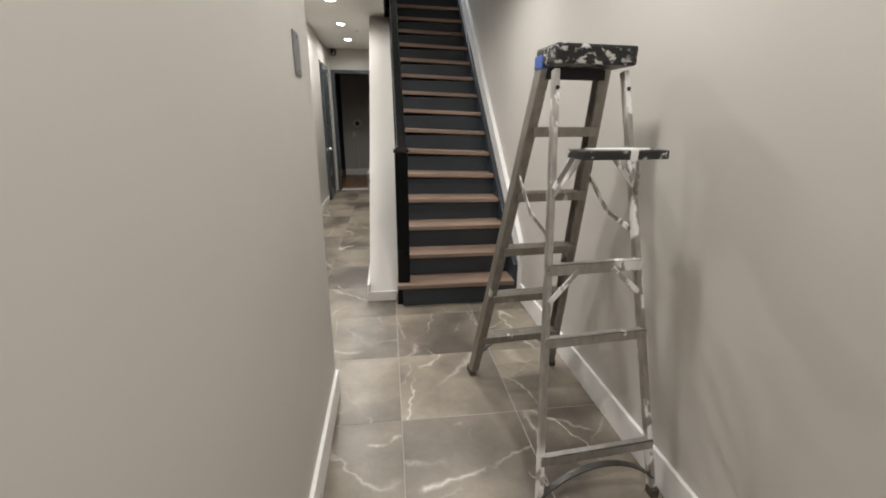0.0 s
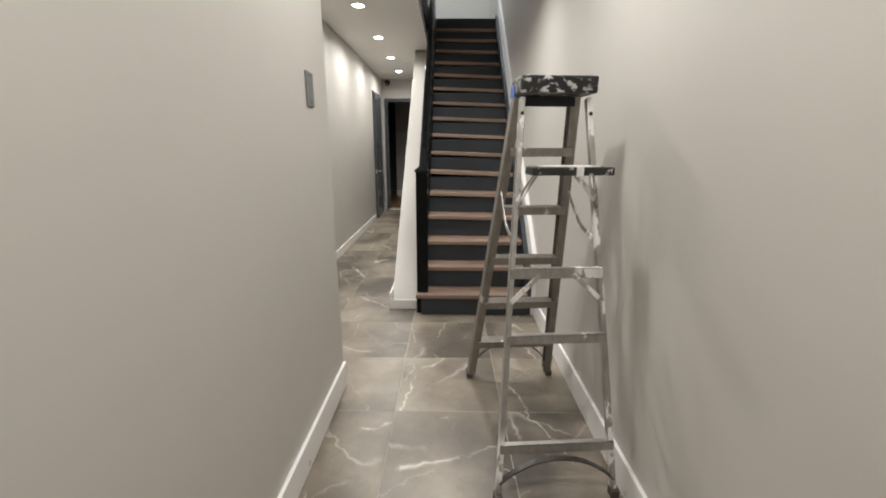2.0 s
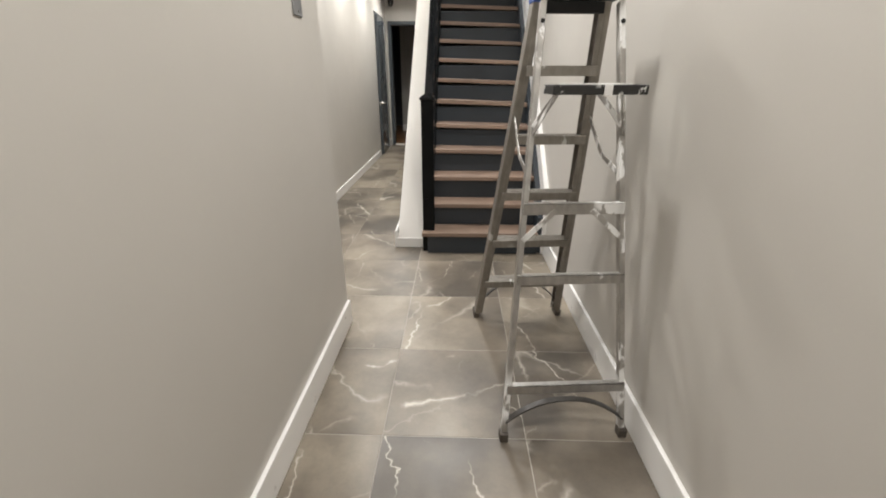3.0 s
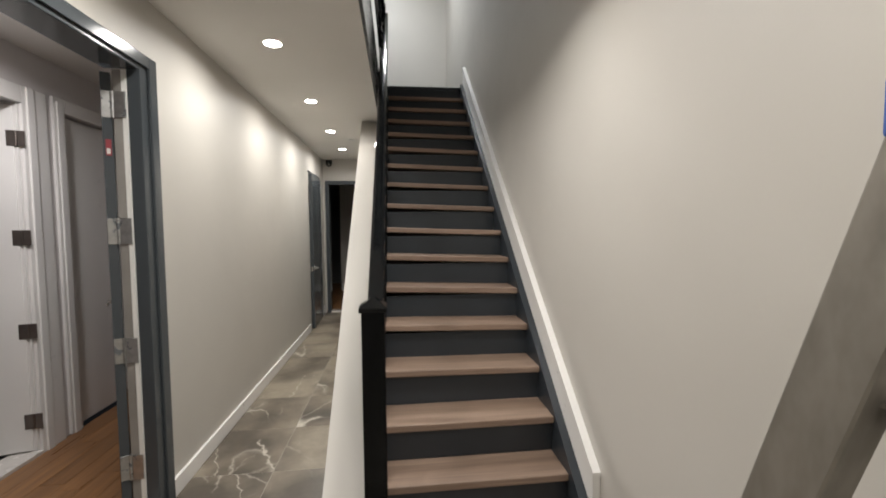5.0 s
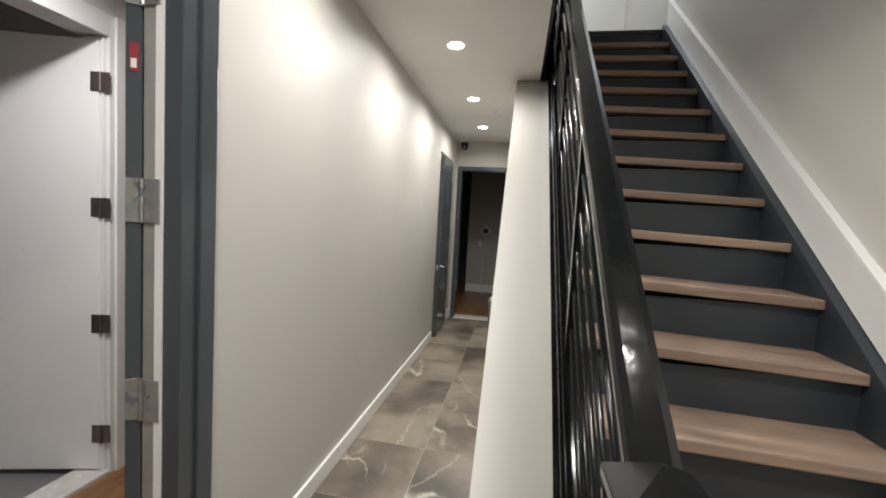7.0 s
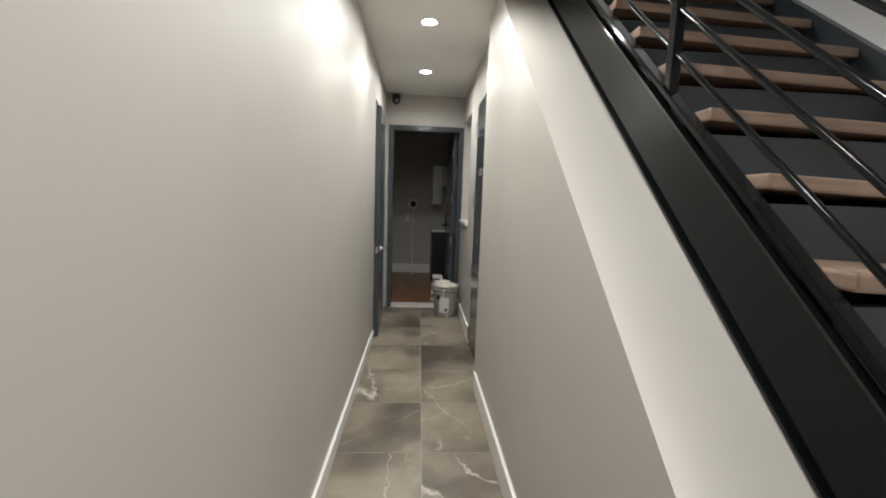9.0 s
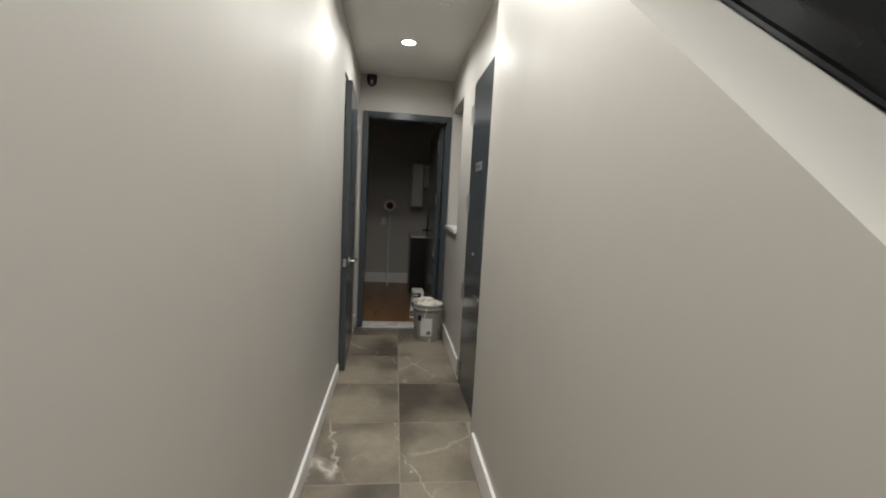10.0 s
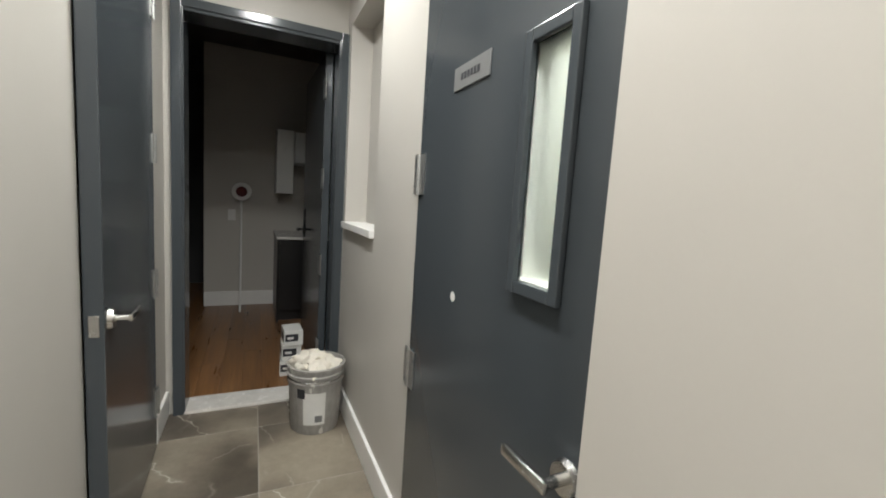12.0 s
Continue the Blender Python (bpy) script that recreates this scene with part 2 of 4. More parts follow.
def rod(bm, a, b, r0, r1=None, seg=12, ends=True):
    """A round bar from a to b."""
    a, b = Vector(a), Vector(b)
    d = b - a
    m = Matrix.Translation((a + b) / 2) @ d.to_track_quat("Z", "Y").to_matrix().to_4x4()
    bmesh.ops.create_cone(bm, cap_ends=ends, segments=seg, radius1=r0, radius2=r0 if r1 is None else r1, depth=d.length, matrix=m)
    return bm


def beam(bm, a, b, w, h, soft=0.0, side=(1, 0, 0)):
    """A square bar from a to b: w across along side, h the other way."""
    a, b = Vector(a), Vector(b)
    z = (b - a).normalized()
    x = (Vector(side) - z * Vector(side).dot(z)).normalized()
    y = z.cross(x)
    m = Matrix((x, y, z)).transposed().to_4x4()
    m.translation = (a + b) / 2
    n = (b - a).length
    return box(bm, -w / 2, w / 2, -h / 2, h / 2, -n / 2, n / 2, soft, m)


def lathe(bm, profile, seg=28, centre=(0, 0, 0)):
    """A turned body from (radius, height) pairs."""
    rings = []
    for r, z in profile:
        rings.append([bm.verts.new((centre[0] + max(r, 1e-4) * math.cos(2 * math.pi * k / seg), centre[1] + max(r, 1e-4) * math.sin(2 * math.pi * k / seg), centre[2] + z)) for k in range(seg)])
    for lo, hi in zip(rings, rings[1:]):
        for k in range(seg):
            bm.faces.new((lo[k], lo[(k + 1) % seg], hi[(k + 1) % seg], hi[k]))
    return bm


def prism(bm, outline, axis, lo, hi):
    """An outline in the two other axes, drawn out along one axis."""
    def at(p, v):
        return {"x": (v, p[0], p[1]), "y": (p[0], v, p[1]), "z": (p[0], p[1], v)}[axis]
    a, b = [bm.verts.new(at(p, lo)) for p in outline], [bm.verts.new(at(p, hi)) for p in outline]
    n = len(outline)
    bm.faces.new(a), bm.faces.new(b[::-1])
    for k in range(n):
        bm.faces.new((a[k], b[k], b[(k + 1) % n], a[(k + 1) % n]))
    return bm


def mesh_of(name, bm, material, smooth=False):
    bmesh.ops.recalc_face_normals(bm, faces=bm.faces)
    me = bpy.data.meshes.new(name)
    bm.to_mesh(me)
    bm.free()
    me.materials.append(material)
    if smooth:
        me.shade_smooth()
        me.set_sharp_from_angle(angle=radians(38))
    return me


def part(name, bm, material, parent, label="", smooth=False):
    ob = new(name, mesh_of(name, bm, material, smooth))
    ob.parent = parent
    return tagged(ob, label)


def thing(name, m, label, category, group=""):
    ob = new(name)
    ob.empty_display_size = 0.1
    ob.matrix_world = m
    return tagged(ob, label, category, group)


def solid(name, bm, material, label, category="", smooth=False):
    """A piece of the setting, in world coordinates."""
    return tagged(new(name, mesh_of(name, bm, material, smooth)), label, category or name.split("_")[0], "", "structure")


def B():
    return bmesh.new()


# ---------- the large structure ----------
LX = 0.695      # left wall of the entrance hall
RX = 1.91       # right wall of hall and stairs
KX = 0.812      # corridor face of the wall under the stairs
NX = 0.880      # corridor wall beside the closet door
END = 5.862     # end wall of the corridor
BACK = -4.6
RISE, RUN = 0.167, 0.19
SLOPE = RISE / RUN
TOPY = 0.905 + 14 * RUN
BB = 0.13


def nose(k):
    return {1: 0.568, 2: 0.74}.get(k, 0.905 + RUN * (k - 3))


def along(y, drop):
    """Height of a line that runs with the stairs."""
    return SLOPE * (y - 0.905) + 3 * RISE - drop


solid("wall_hall_left", box(B(), LX - 0.12, LX, BACK, -0.34, 0, CEIL), WALL, "smooth greige painted hall wall")
solid("wall_hall_return", box(B(), -0.12, LX - 0.12, -0.46, -0.34, 0, CEIL), WALL, "smooth greige painted return wall")
solid("wall_right", box(B(), RX, RX + 0.14, BACK, 6.4, 0, UPCEIL), WALL, "tall smooth greige wall beside the stairs")
solid("wall_hall_back", box(B(), LX - 0.12, RX, BACK - 0.12, BACK, 0, CEIL), WALL, "greige wall at the street end")
# corridor's left wall with the opening to the side room
DY0, DY1, DH = 0.20, 1.205, 2.09
solid("wall_corridor_left", box(B(), -0.12, 0, DY1, 4.755, 0, CEIL), WALL, "long greige corridor wall")
solid("wall_corridor_left_near", box(B(), -0.12, 0, -0.34, DY0, 0, CEIL), WALL, "greige wall before the side door")
solid("wall_corridor_left_head", box(B(), -0.12, 0, DY0, DY1, DH, CEIL), WALL, "greige wall above the side door")
LD0, LD1, LDH = 4.755, 5.53, 2.085
solid("wall_corridor_left_far", box(B(), -0.12, 0, LD1, END, 0, CEIL), WALL, "greige wall beyond the grey door")
solid("wall_corridor_left_lintel", box(B(), -0.12, 0, LD0, LD1, LDH, CEIL), WALL, "greige wall above the grey door")
solid("wall_closed_side", box(B(), -0.22, -0.12, LD0 - 0.05, LD1 + 0.05, 0, CEIL), WALL, "wall behind the grey door")
# end wall with its doorway
EX0, EX1, EH = 0.085, 0.835, 2.045
solid("wall_end_left", box(B(), -0.12, EX0, END, END + 0.14, 0, CEIL), WALL, "narrow greige wall beside the end doorway")
solid("wall_end_right", box(B(), EX1, RX, END, END + 0.14, 0, CEIL), WALL, "greige wall beside the end doorway")
solid("wall_end_head", box(B(), EX0, EX1, END, END + 0.14, EH, CEIL), WALL, "greige wall above the end doorway")

# wall under the stairs, its sloped top capped, running up to the ceiling
capz = 0.310
strz = 0.064
y_lo, y_hi = 0.715, 0.905 + (CEIL - 3 * RISE + capz) / SLOPE
bm = prism(B(), [(y_lo, 0), (3.735, 0), (3.735, CEIL), (y_hi, CEIL), (y_lo, along(y_lo, capz))], "x", KX, 1.052)
for v in bm.verts:      # the capping tips a little towards the stairs
    if v.co.x < KX + 0.01 and 0.1 < v.co.z < CEIL - 0.01:
        v.co.z += 0.028
solid("wall_stair_side", bm, WALL, "greige wall under the stairs with a sloped top")
solid("wall_closet_side", box(B(), KX, RX, 3.735, 3.80, 0, CEIL), WALL, "closet side wall")
RD0, RD1, RDH = 3.80, 4.60, 2.075
solid("wall_closet_head", box(B(), NX, NX + 0.12, RD0, RD1, RDH, CEIL), WALL, "greige wall above the closet door")
# stretch beyond the closet door with a wall niche
NY0, NY1, NZ0, NZ1 = 5.14, 5.77, 1.03, 2.13
for name, y0, y1, z0, z1, x0, x1 in (("near", RD1, NY0, 0, CEIL, 0, 0.12), ("below", NY0, NY1, 0, NZ0, 0, 0.12), ("head", NY0, NY1, NZ1, CEIL, 0, 0.12), ("far", NY1, END, 0, CEIL, 0, 0.12), ("back", RD1, END, 0, CEIL, 0.12, 0.15)):
    solid("wall_niche_" + name, box(B(), NX + x0, NX + x1, y0, y1, z0, z1), WALL, "greige wall round a tall shallow niche")
solid("trim_niche_sill", box(B(), NX - 0.022, NX + 0.12, NY0, NY1, NZ0, NZ0 + 0.035, 0.004), TRIM, "white ledge at the foot of the niche")
solid("wall_closet_back", box(B(), NX + 0.15, RX, 4.75, 4.85, 0, CEIL), SIDE_WALL, "pale closet wall")
solid("ceiling_closet", box(B(), NX + 0.12, RX, 3.80, 4.75, CEIL, CEIL + 0.05), CEILING, "closet ceiling")

# ceilings: hall and corridor share one height, with the stairwell cut out
SX, SY = 0.985, 0.975
bm = box(B(), -0.12, SX, BACK, END + 0.14, CEIL, UP - 0.03)
box(bm, SX, RX, BACK, SY, CEIL, UP - 0.03)
solid("ceiling", bm, CEILING, "flat white ceiling with round downlights")
solid("ceiling_stairwell", box(B(), -1.5, RX + 0.1, -1.0, 6.6, UPCEIL, UPCEIL + 0.1), CEILING, "white ceiling over the stairwell")
bm = box(B(), -1.0, SX, -1.0, 6.4, UP - 0.03, UP)
box(bm, SX, RX, -1.0, SY, UP - 0.03, UP)
box(bm, SX, RX, TOPY + 0.01, 6.4, CEIL + 0.01, UP)
solid("floor_upper", bm, RISER, "dark upper landing floor")
solid("trim_well_edge", box(B(), SX, SX + 0.018, SY, TOPY, CEIL - 0.004, UP + 0.01), BLACK, "black gloss board along the stairwell edge")
solid("trim_well_front", box(B(), SX + 0.018, RX, SY, SY + 0.012, CEIL - 0.002, UP + 0.01), CEILING, "painted board at the stairwell front")
solid("wall_upper_back", box(B(), -1.0, RX, 5.25, 5.37, UP, UPCEIL), WALL, "pale wall at the head of the stairs")
solid("wall_upper_front", box(B(), -1.0, RX, -1.1, -1.0, UP, UPCEIL), WALL, "pale upper wall")
solid("wall_upper_left", box(B(), -1.1, -1.0, -1.1, 5.37, UP, UPCEIL), WALL, "pale upper wall")

# side room seen through the open door
bm = box(B(), -1.16, -1.04, 1.86, 2.18, 0, CEIL)
box(bm, -1.16, -1.04, 2.18, 2.94, 2.13, CEIL)
box(bm, -1.16, -1.04, 2.94, 3.2, 0, CEIL)
solid("wall_side_room_far", bm, SIDE_WALL, "pale wall in the side room")
bm = box(B(), -1.04, -1.02, 2.085, 2.18, 0, 2.22, 0.004)
box(bm, -1.02, -1.010, 2.105, 2.155, 0, 2.19, 0.003)
box(bm, -1.04, -1.02, 2.18, 3.03, 2.13, 2.22, 0.004)
box(bm, -1.04, -1.02, 2.94, 3.03, 0, 2.13, 0.004)
solid("trim_closet_casing", bm, TRIM, "white moulded door casing")
white = thing("interior_door", pose(-1.075, 2.184, 0.01), "plain white interior door, closed in its casing", "door")
part("leaf", box(B(), -0.04, 0.0, 0.002, 0.75, 0, 2.11, 0.003), TRIM, white)
bm = box(B(), -1.16, -1.04, -0.9, 0.98, 0, CEIL)
box(bm, -1.16, -1.04, 0.98, 1.86, 2.11, CEIL)
solid("wall_side_room_head", bm, SIDE_WALL, "pale wall over the bathroom door")
solid("wall_side_room_end", box(B(), -1.04, -0.12, 3.2, 3.3, 0, CEIL), SIDE_WALL, "pale wall in the side room")
solid("wall_side_room_near", box(B(), -2.6, -0.12, -1.0, -0.9, 0, CEIL), SIDE_WALL, "pale wall in the side room")
solid("ceiling_side_room", box(B(), -2.6, -0.12, -1.0, 3.3, CEIL, CEIL + 0.1), CEILING, "white side room ceiling")
solid("wall_bathroom_back", box(B(), -2.6, -2.5, -1.0, 3.3, 0, CEIL), SIDE_WALL, "bathroom wall")
solid("wall_bathroom_side", box(B(), -2.5, -1.16, 2.02, 2.12, 0, CEIL), SIDE_WALL, "bathroom wall")
solid("floor_bathroom", box(B(), -2.5, -1.16, -0.9, 2.02, -0.1, 0.0), paint("grey_bath_tile", (0.17, 0.17, 0.17), 0.35, 3, 80, 0.12), "grey tiled bathroom floor")
solid("trim_bathroom_saddle", box(B(), -1.18, -1.02, 0.98, 1.86, -0.02, 0.02, 0.004), STONE, "white marble door saddle")
bm = box(B(), -1.04, -1.02, 1.86, 2.035, 0, 2.21, 0.004)
box(bm, -1.02, -1.008, 1.885, 1.935, 0, 2.21, 0.003)
box(bm, -1.04, -1.02, 0.90, 1.86, 2.11, 2.21, 0.004)
box(bm, -1.16, -1.04, 1.845, 1.862, 0, 2.11, 0.002)
solid("trim_bathroom_casing", bm, TRIM, "white moulded door casing")

# dark room beyond the end doorway
solid("wall_dark_far", box(B(), -0.05, 3.4, 8.15, 8.27, 0, 2.6), WALL, "greige far wall of the unlit room")
# recess, unseen side and near walls, ceiling: the room's darkness is in their colour
solid("wall_dark_recess", box(B(), -2.4, -0.05, 9.4, 9.5, 0, 2.6), SHADE_WALL, "far wall of the unlit recess, its shade put into the colour")
solid("wall_dark_recess_side", box(B(), -0.05, 0.05, 8.27, 9.4, 0, 2.6), SHADE_WALL, "side wall of the unlit recess, its shade put into the colour")
solid("wall_dark_left", box(B(), -2.5, -2.4, END + 0.14, 9.5, 0, 2.6), SHADE_WALL, "unseen side wall of the unlit room, coloured dark to hold back bounced light")
solid("wall_dark_right", box(B(), 3.3, 3.4, END + 0.14, 8.15, 0, 2.6), SHADE_WALL, "unseen side wall of the unlit room, coloured dark to hold back bounced light")
solid("wall_dark_near_left", box(B(), -2.4, -0.12, END, END + 0.14, 0, 2.6), SHADE_WALL, "unseen near wall of the unlit room, coloured dark to hold back bounced light")
solid("wall_dark_near_right", box(B(), RX, 3.3, END, END + 0.14, 0, 2.6), SHADE_WALL, "unseen near wall of the unlit room, coloured dark to hold back bounced light")
solid("ceiling_dark", box(B(), -2.5, 3.4, END + 0.14, 9.5, 2.6, 2.7), SHADE_WALL, "unseen ceiling of the unlit room, coloured dark to hold back bounced light")
solid("trim_end_saddle", box(B(), EX0, EX1, END - 0.030, END + 0.15, -0.01, 0.014, 0.006), STONE, "worn white marble saddle in the end doorway")


# ---------- skirting boards ----------
def skirting(name, x0, x1, y0, y1, label="white skirting board along the wall", h=BB):
    """A plain board with softened edges."""
    bm = box(B(), x0, x1, y0, y1, 0.001, h, 0.004)
    return solid(name, bm, TRIM, label, "baseboard")


skirting("baseboard_hall_l", LX, LX + 0.016, BACK, -0.34)
skirting("baseboard_hall_r", RX - 0.016, RX, BACK, 0.60)
skirting("baseboard_corridor_l", 0.0, 0.016, DY1 + 0.09, 4.675, h=0.095)
skirting("baseboard_stairwall_r", KX - 0.016, KX, y_lo - 0.016, 3.72)
skirting("baseboard_stairwall_end", KX - 0.016, 1.012, y_lo - 0.018, y_lo - 0.0045, "white skirting round the stair wall's foot", 0.075)
skirting("baseboard_niche_r", NX - 0.016, NX, 4.62, END - 0.045)
skirting("baseboard_far_l", 0.0, 0.016, 5.57, END - 0.005)
skirting("baseboard_dark_far", -0.05, 3.3, 8.134, 8.15, "white skirting in the unlit room", 0.15)

# ---------- stairs ----------
stairs = thing("staircase", pose(0, 0, 0), "steep closed staircase with brown wooden treads and slate risers", "staircase")
TX0, TX1, SKX = 1.086, 1.846, 1.880


def sag(bm, k):
    """The upper steps have settled a little towards the wall."""
    lift = 0.027 * max(0.0, min(1.0, (k - 3) / 3)) * min(1.0, (17 - k) / 5)
    for v in bm.verts:
        v.co.z += lift * (TX1 - v.co.x) / (TX1 - TX0)
    return bm


for k in range(1, 18):
    y, z = nose(k), k * RISE
    lo = 1.012 if k == 1 else TX0
    if k < 17:
        back = nose(k + 1) + 0.03
        bm = sag(box(B(), lo, TX1, y, back, z - 0.032, z, 0.006), k)
        part("tread", bm, TREAD, stairs)
    bm = box(B(), TX0 - (0.035 if k == 1 else 0), TX1, y + 0.026, y + 0.046, z - RISE + 0.001, z - (0.033 if k < 17 else 0.0))
    part("riser", bm, RISER, stairs)
part("landing_edge", box(B(), TX0, TX1, TOPY, TOPY + 0.06, UP - 0.03, UP + 0.002, 0.006), RISER, stairs, "dark landing edge")
st_lo, st_hi = 0.66, TOPY + 0.03
bm = prism(B(), [(st_lo, along(st_lo, capz)), (st_lo, along(st_lo, strz)), (st_hi, along(st_hi, strz)), (st_hi, along(st_hi, capz))], "x", 1.054, 1.086)
part("stringer", bm, BLACK, stairs, "black gloss outer stringer")
for lip in (strz + 0.008, capz - 0.010):
    bm = prism(B(), [(st_lo, along(st_lo, lip)), (st_lo, along(st_lo, lip - 0.009)), (st_hi, along(st_hi, lip - 0.009)), (st_hi, along(st_hi, lip))], "x", 1.042, 1.0545)
    part("stringer_flange", bm, WET_BLACK, stairs, "black gloss channel flange")
part("stringer_foot", box(B(), 1.014, 1.084, 0.625, 0.705, 0.0, 0.134, 0.003), BLACK, stairs, "black gloss block under the newel post")
bm = prism(B(), [(0.62, 0.0), (0.62, along(0.62, -0.02)), (st_hi, along(st_hi, -0.02)), (st_hi, along(st_hi, 0.40)), (1.0, 0.0)], "x", TX1, RX)
part("wall_stringer", bm, RISER, stairs, "slate wall stringer")
bm = prism(B(), [(0.60, 0.0), (0.60, along(0.60, -0.174)), (st_hi + 0.02, along(st_hi + 0.02, -0.174)), (st_hi + 0.02, along(st_hi, -0.03)), (0.62, along(0.62, -0.03)), (0.62, 0.0)], "x", SKX, RX - 0.001)
prism(bm, [(0.595, along(0.60, -0.174)), (0.595, along(0.60, -0.192)), (st_hi + 0.02, along(st_hi + 0.02, -0.192)), (st_hi + 0.02, along(st_hi + 0.02, -0.174))], "x", SKX - 0.004, RX - 0.001)
solid("trim_stair_skirt", bm, TRIM, "white sloped skirt board along the stair wall")

# ---------- railing ----------
rail = thing("stair_railing", pose(1.06, 0.66, RISE), "glossy black painted metal stair railing with sloping bars", "railing")
ox, oy, oz = 1.06, 0.66, RISE


def local(p):
    return (p[0] - ox, p[1] - oy, p[2] - oz)


RAILH = 0.80
bm = box(B(), -0.042, 0.042, -0.042, 0.042, 0.0, 0.895, 0.004)
newel = part("newel_post", bm, BLACK, rail, "square black gloss newel post")
bm = box(B(), -0.050, 0.050, -0.050, 0.050, 0.895, 0.912, 0.003)
tip = bmesh.ops.create_cone(bm, cap_ends=True, segments=4, radius1=0.070, radius2=0.004, depth=0.034, matrix=Matrix.Translation((0, 0, 0.929)) @ Matrix.Rotation(radians(45), 4, "Z"))
part("post_cap", bm, WET_BLACK, newel, "black pyramid cap")


def sloped(y0, y1, x, up, w, h, soft=0.0):
    """A bar that runs with the stairs, up metres above the stringer."""
    return beam(B(), local((x, y0, along(y0, 0.052) + up)), local((x, y1, along(y1, 0.052) + up)), w, h, soft)


part("handrail", sloped(0.69, 3.50, 1.066, RAILH, 0.062, 0.038, 0.014), WET_BLACK, rail, "flat black gloss handrail")
part("bottom_rail", sloped(0.69, 3.50, 1.066, 0.018, 0.034, 0.016, 0.003), BLACK, rail)
for k in range(6):
    up = 0.125 + 0.113 * k
    bm = rod(B(), local((1.07, 0.69, along(0.69, 0.052) + up)), local((1.07, 3.50, along(3.50, 0.052) + up)), 0.0075, seg=10)
    part("bar", bm, BLACK, rail, smooth=True)
for y in (1.46, 2.19, 2.90):
    bm = box(B(), 1.07 - 0.014 - ox, 1.07 + 0.014 - ox, y - 0.014 - oy, y + 0.014 - oy, along(y, 0.052) - oz, along(y, 0.052) + RAILH - oz, 0.002)
    part("post", bm, BLACK, rail)
top = thing("landing_railing", pose(1.035, 3.53, UP), "black painted railing round the stairwell above", "railing")
part("newel_post", box(B(), -0.036, 0.036, -0.036, 0.036, -0.28, 0.80, 0.004), BLACK, top)
part("handrail", box(B(), -0.028, 0.028, -2.5, -0.03, 0.74, 0.775, 0.005), BLACK, top)
for k in range(5):
    part("bar", rod(B(), (-0.012, -2.5, 0.12 + 0.125 * k), (-0.012, -0.03, 0.12 + 0.125 * k), 0.008, seg=8), BLACK, top, smooth=True)
for y in (-2.5, -1.7, -0.9):
    part("post", box(B(), -0.014, 0.014, y - 0.014, y + 0.014, 0.0, 0.75, 0.002), BLACK, top)


# ---------- doors ----------
def frame_bars(bm, spec):
    for s in spec:
        box(bm, *s, 0.004)
    return bm


def hinge(parent, x, y, z, turn=0.0, material=None, h=0.11):
    """Two leaves and a knuckle, standing at (x, y, z) of its door."""
    m = pose(x, y, z, 0, 0, turn)
    bm = box(B(), -0.002, 0.002, -0.038, -0.004, -h / 2, h / 2, 0.0, m)
    box(bm, -0.002, 0.002, 0.004, 0.038, -h / 2, h / 2, 0.0, m)
    rod(bm, m @ Vector((0.003, 0, -h / 2)), m @ Vector((0.003, 0, h / 2)), 0.0075, seg=10)
    return part("hinge", bm, material or WORN_STEEL, parent, "silver hinge")


def lever(parent, at, out, run, material=None, length=0.105):
    """A round rose with a lever. out: away from the door; run: along the lever."""
    at, out, run = Vector(at), Vector(out), Vector(run)
    bm = rod(B(), at, at + out * 0.012, 0.031, 0.027, 20)
    rod(bm, at + out * 0.012, at + out * 0.055, 0.010, seg=12)
    beam(bm, at + out * 0.050 - run * 0.011, at + out * 0.052 + run * length, 0.013, 0.021, 0.005, out)
    return part("door_handle", bm, material or STEEL, parent, "chrome lever handle", True)


# frame and open leaf of the side door
bm = frame_bars(B(), [(-0.034, 0.022, DY1 - 0.043, DY1 + 0.070, 0, DH + 0.06), (-0.125, 0.022, DY0 - 0.075, DY0 + 0.035, 0, DH + 0.06), (-0.125, 0.022, DY0 + 0.035, DY1 - 0.043, DH - 0.015, DH + 0.06)])
box(bm, 0.022, 0.034, DY1 + 0.012, DY1 + 0.070, 0, DH + 0.06, 0.004)
box(bm, 0.022, 0.034, DY0 + 0.0, DY1 + 0.012, DH + 0.005, DH + 0.06, 0.004)
f1 = solid("door_frame_side", bm, SLATE, "slate gloss steel door frame", "door frame")
part("rabbet", box(B(), -0.053, -0.0345, DY1 - 0.050, DY1 - 0.001, 0.02, DH - 0.02), TRIM, f1, "unpainted white hinge rabbet")
part("jamb_edge", box(B(), -0.091, -0.0535, DY1 - 0.047, DY1 - 0.001, 0.02, DH - 0.02), GREY_EDGE, f1, "bare tan inner edge of the jamb")
leaf = thing("side_door", pose(-0.094, DY1 - 0.048, 0.012, 0, 0, -150), "slate gloss door standing wide open into the side room", "door")
part("leaf", box(B(), 0.002, 0.040, -0.88, -0.004, 0, 2.045, 0.003), SLATE, leaf)
label = part("fire_label", box(B(), 0.010, 0.030, -0.0042, -0.0012, 1.680, 1.752), RED_INK, leaf, "small red label on the door edge")
part("label_print", box(B(), 0.014, 0.027, -0.0014, -0.0004, 1.688, 1.712), CARD, label, "unreadable white lettering")
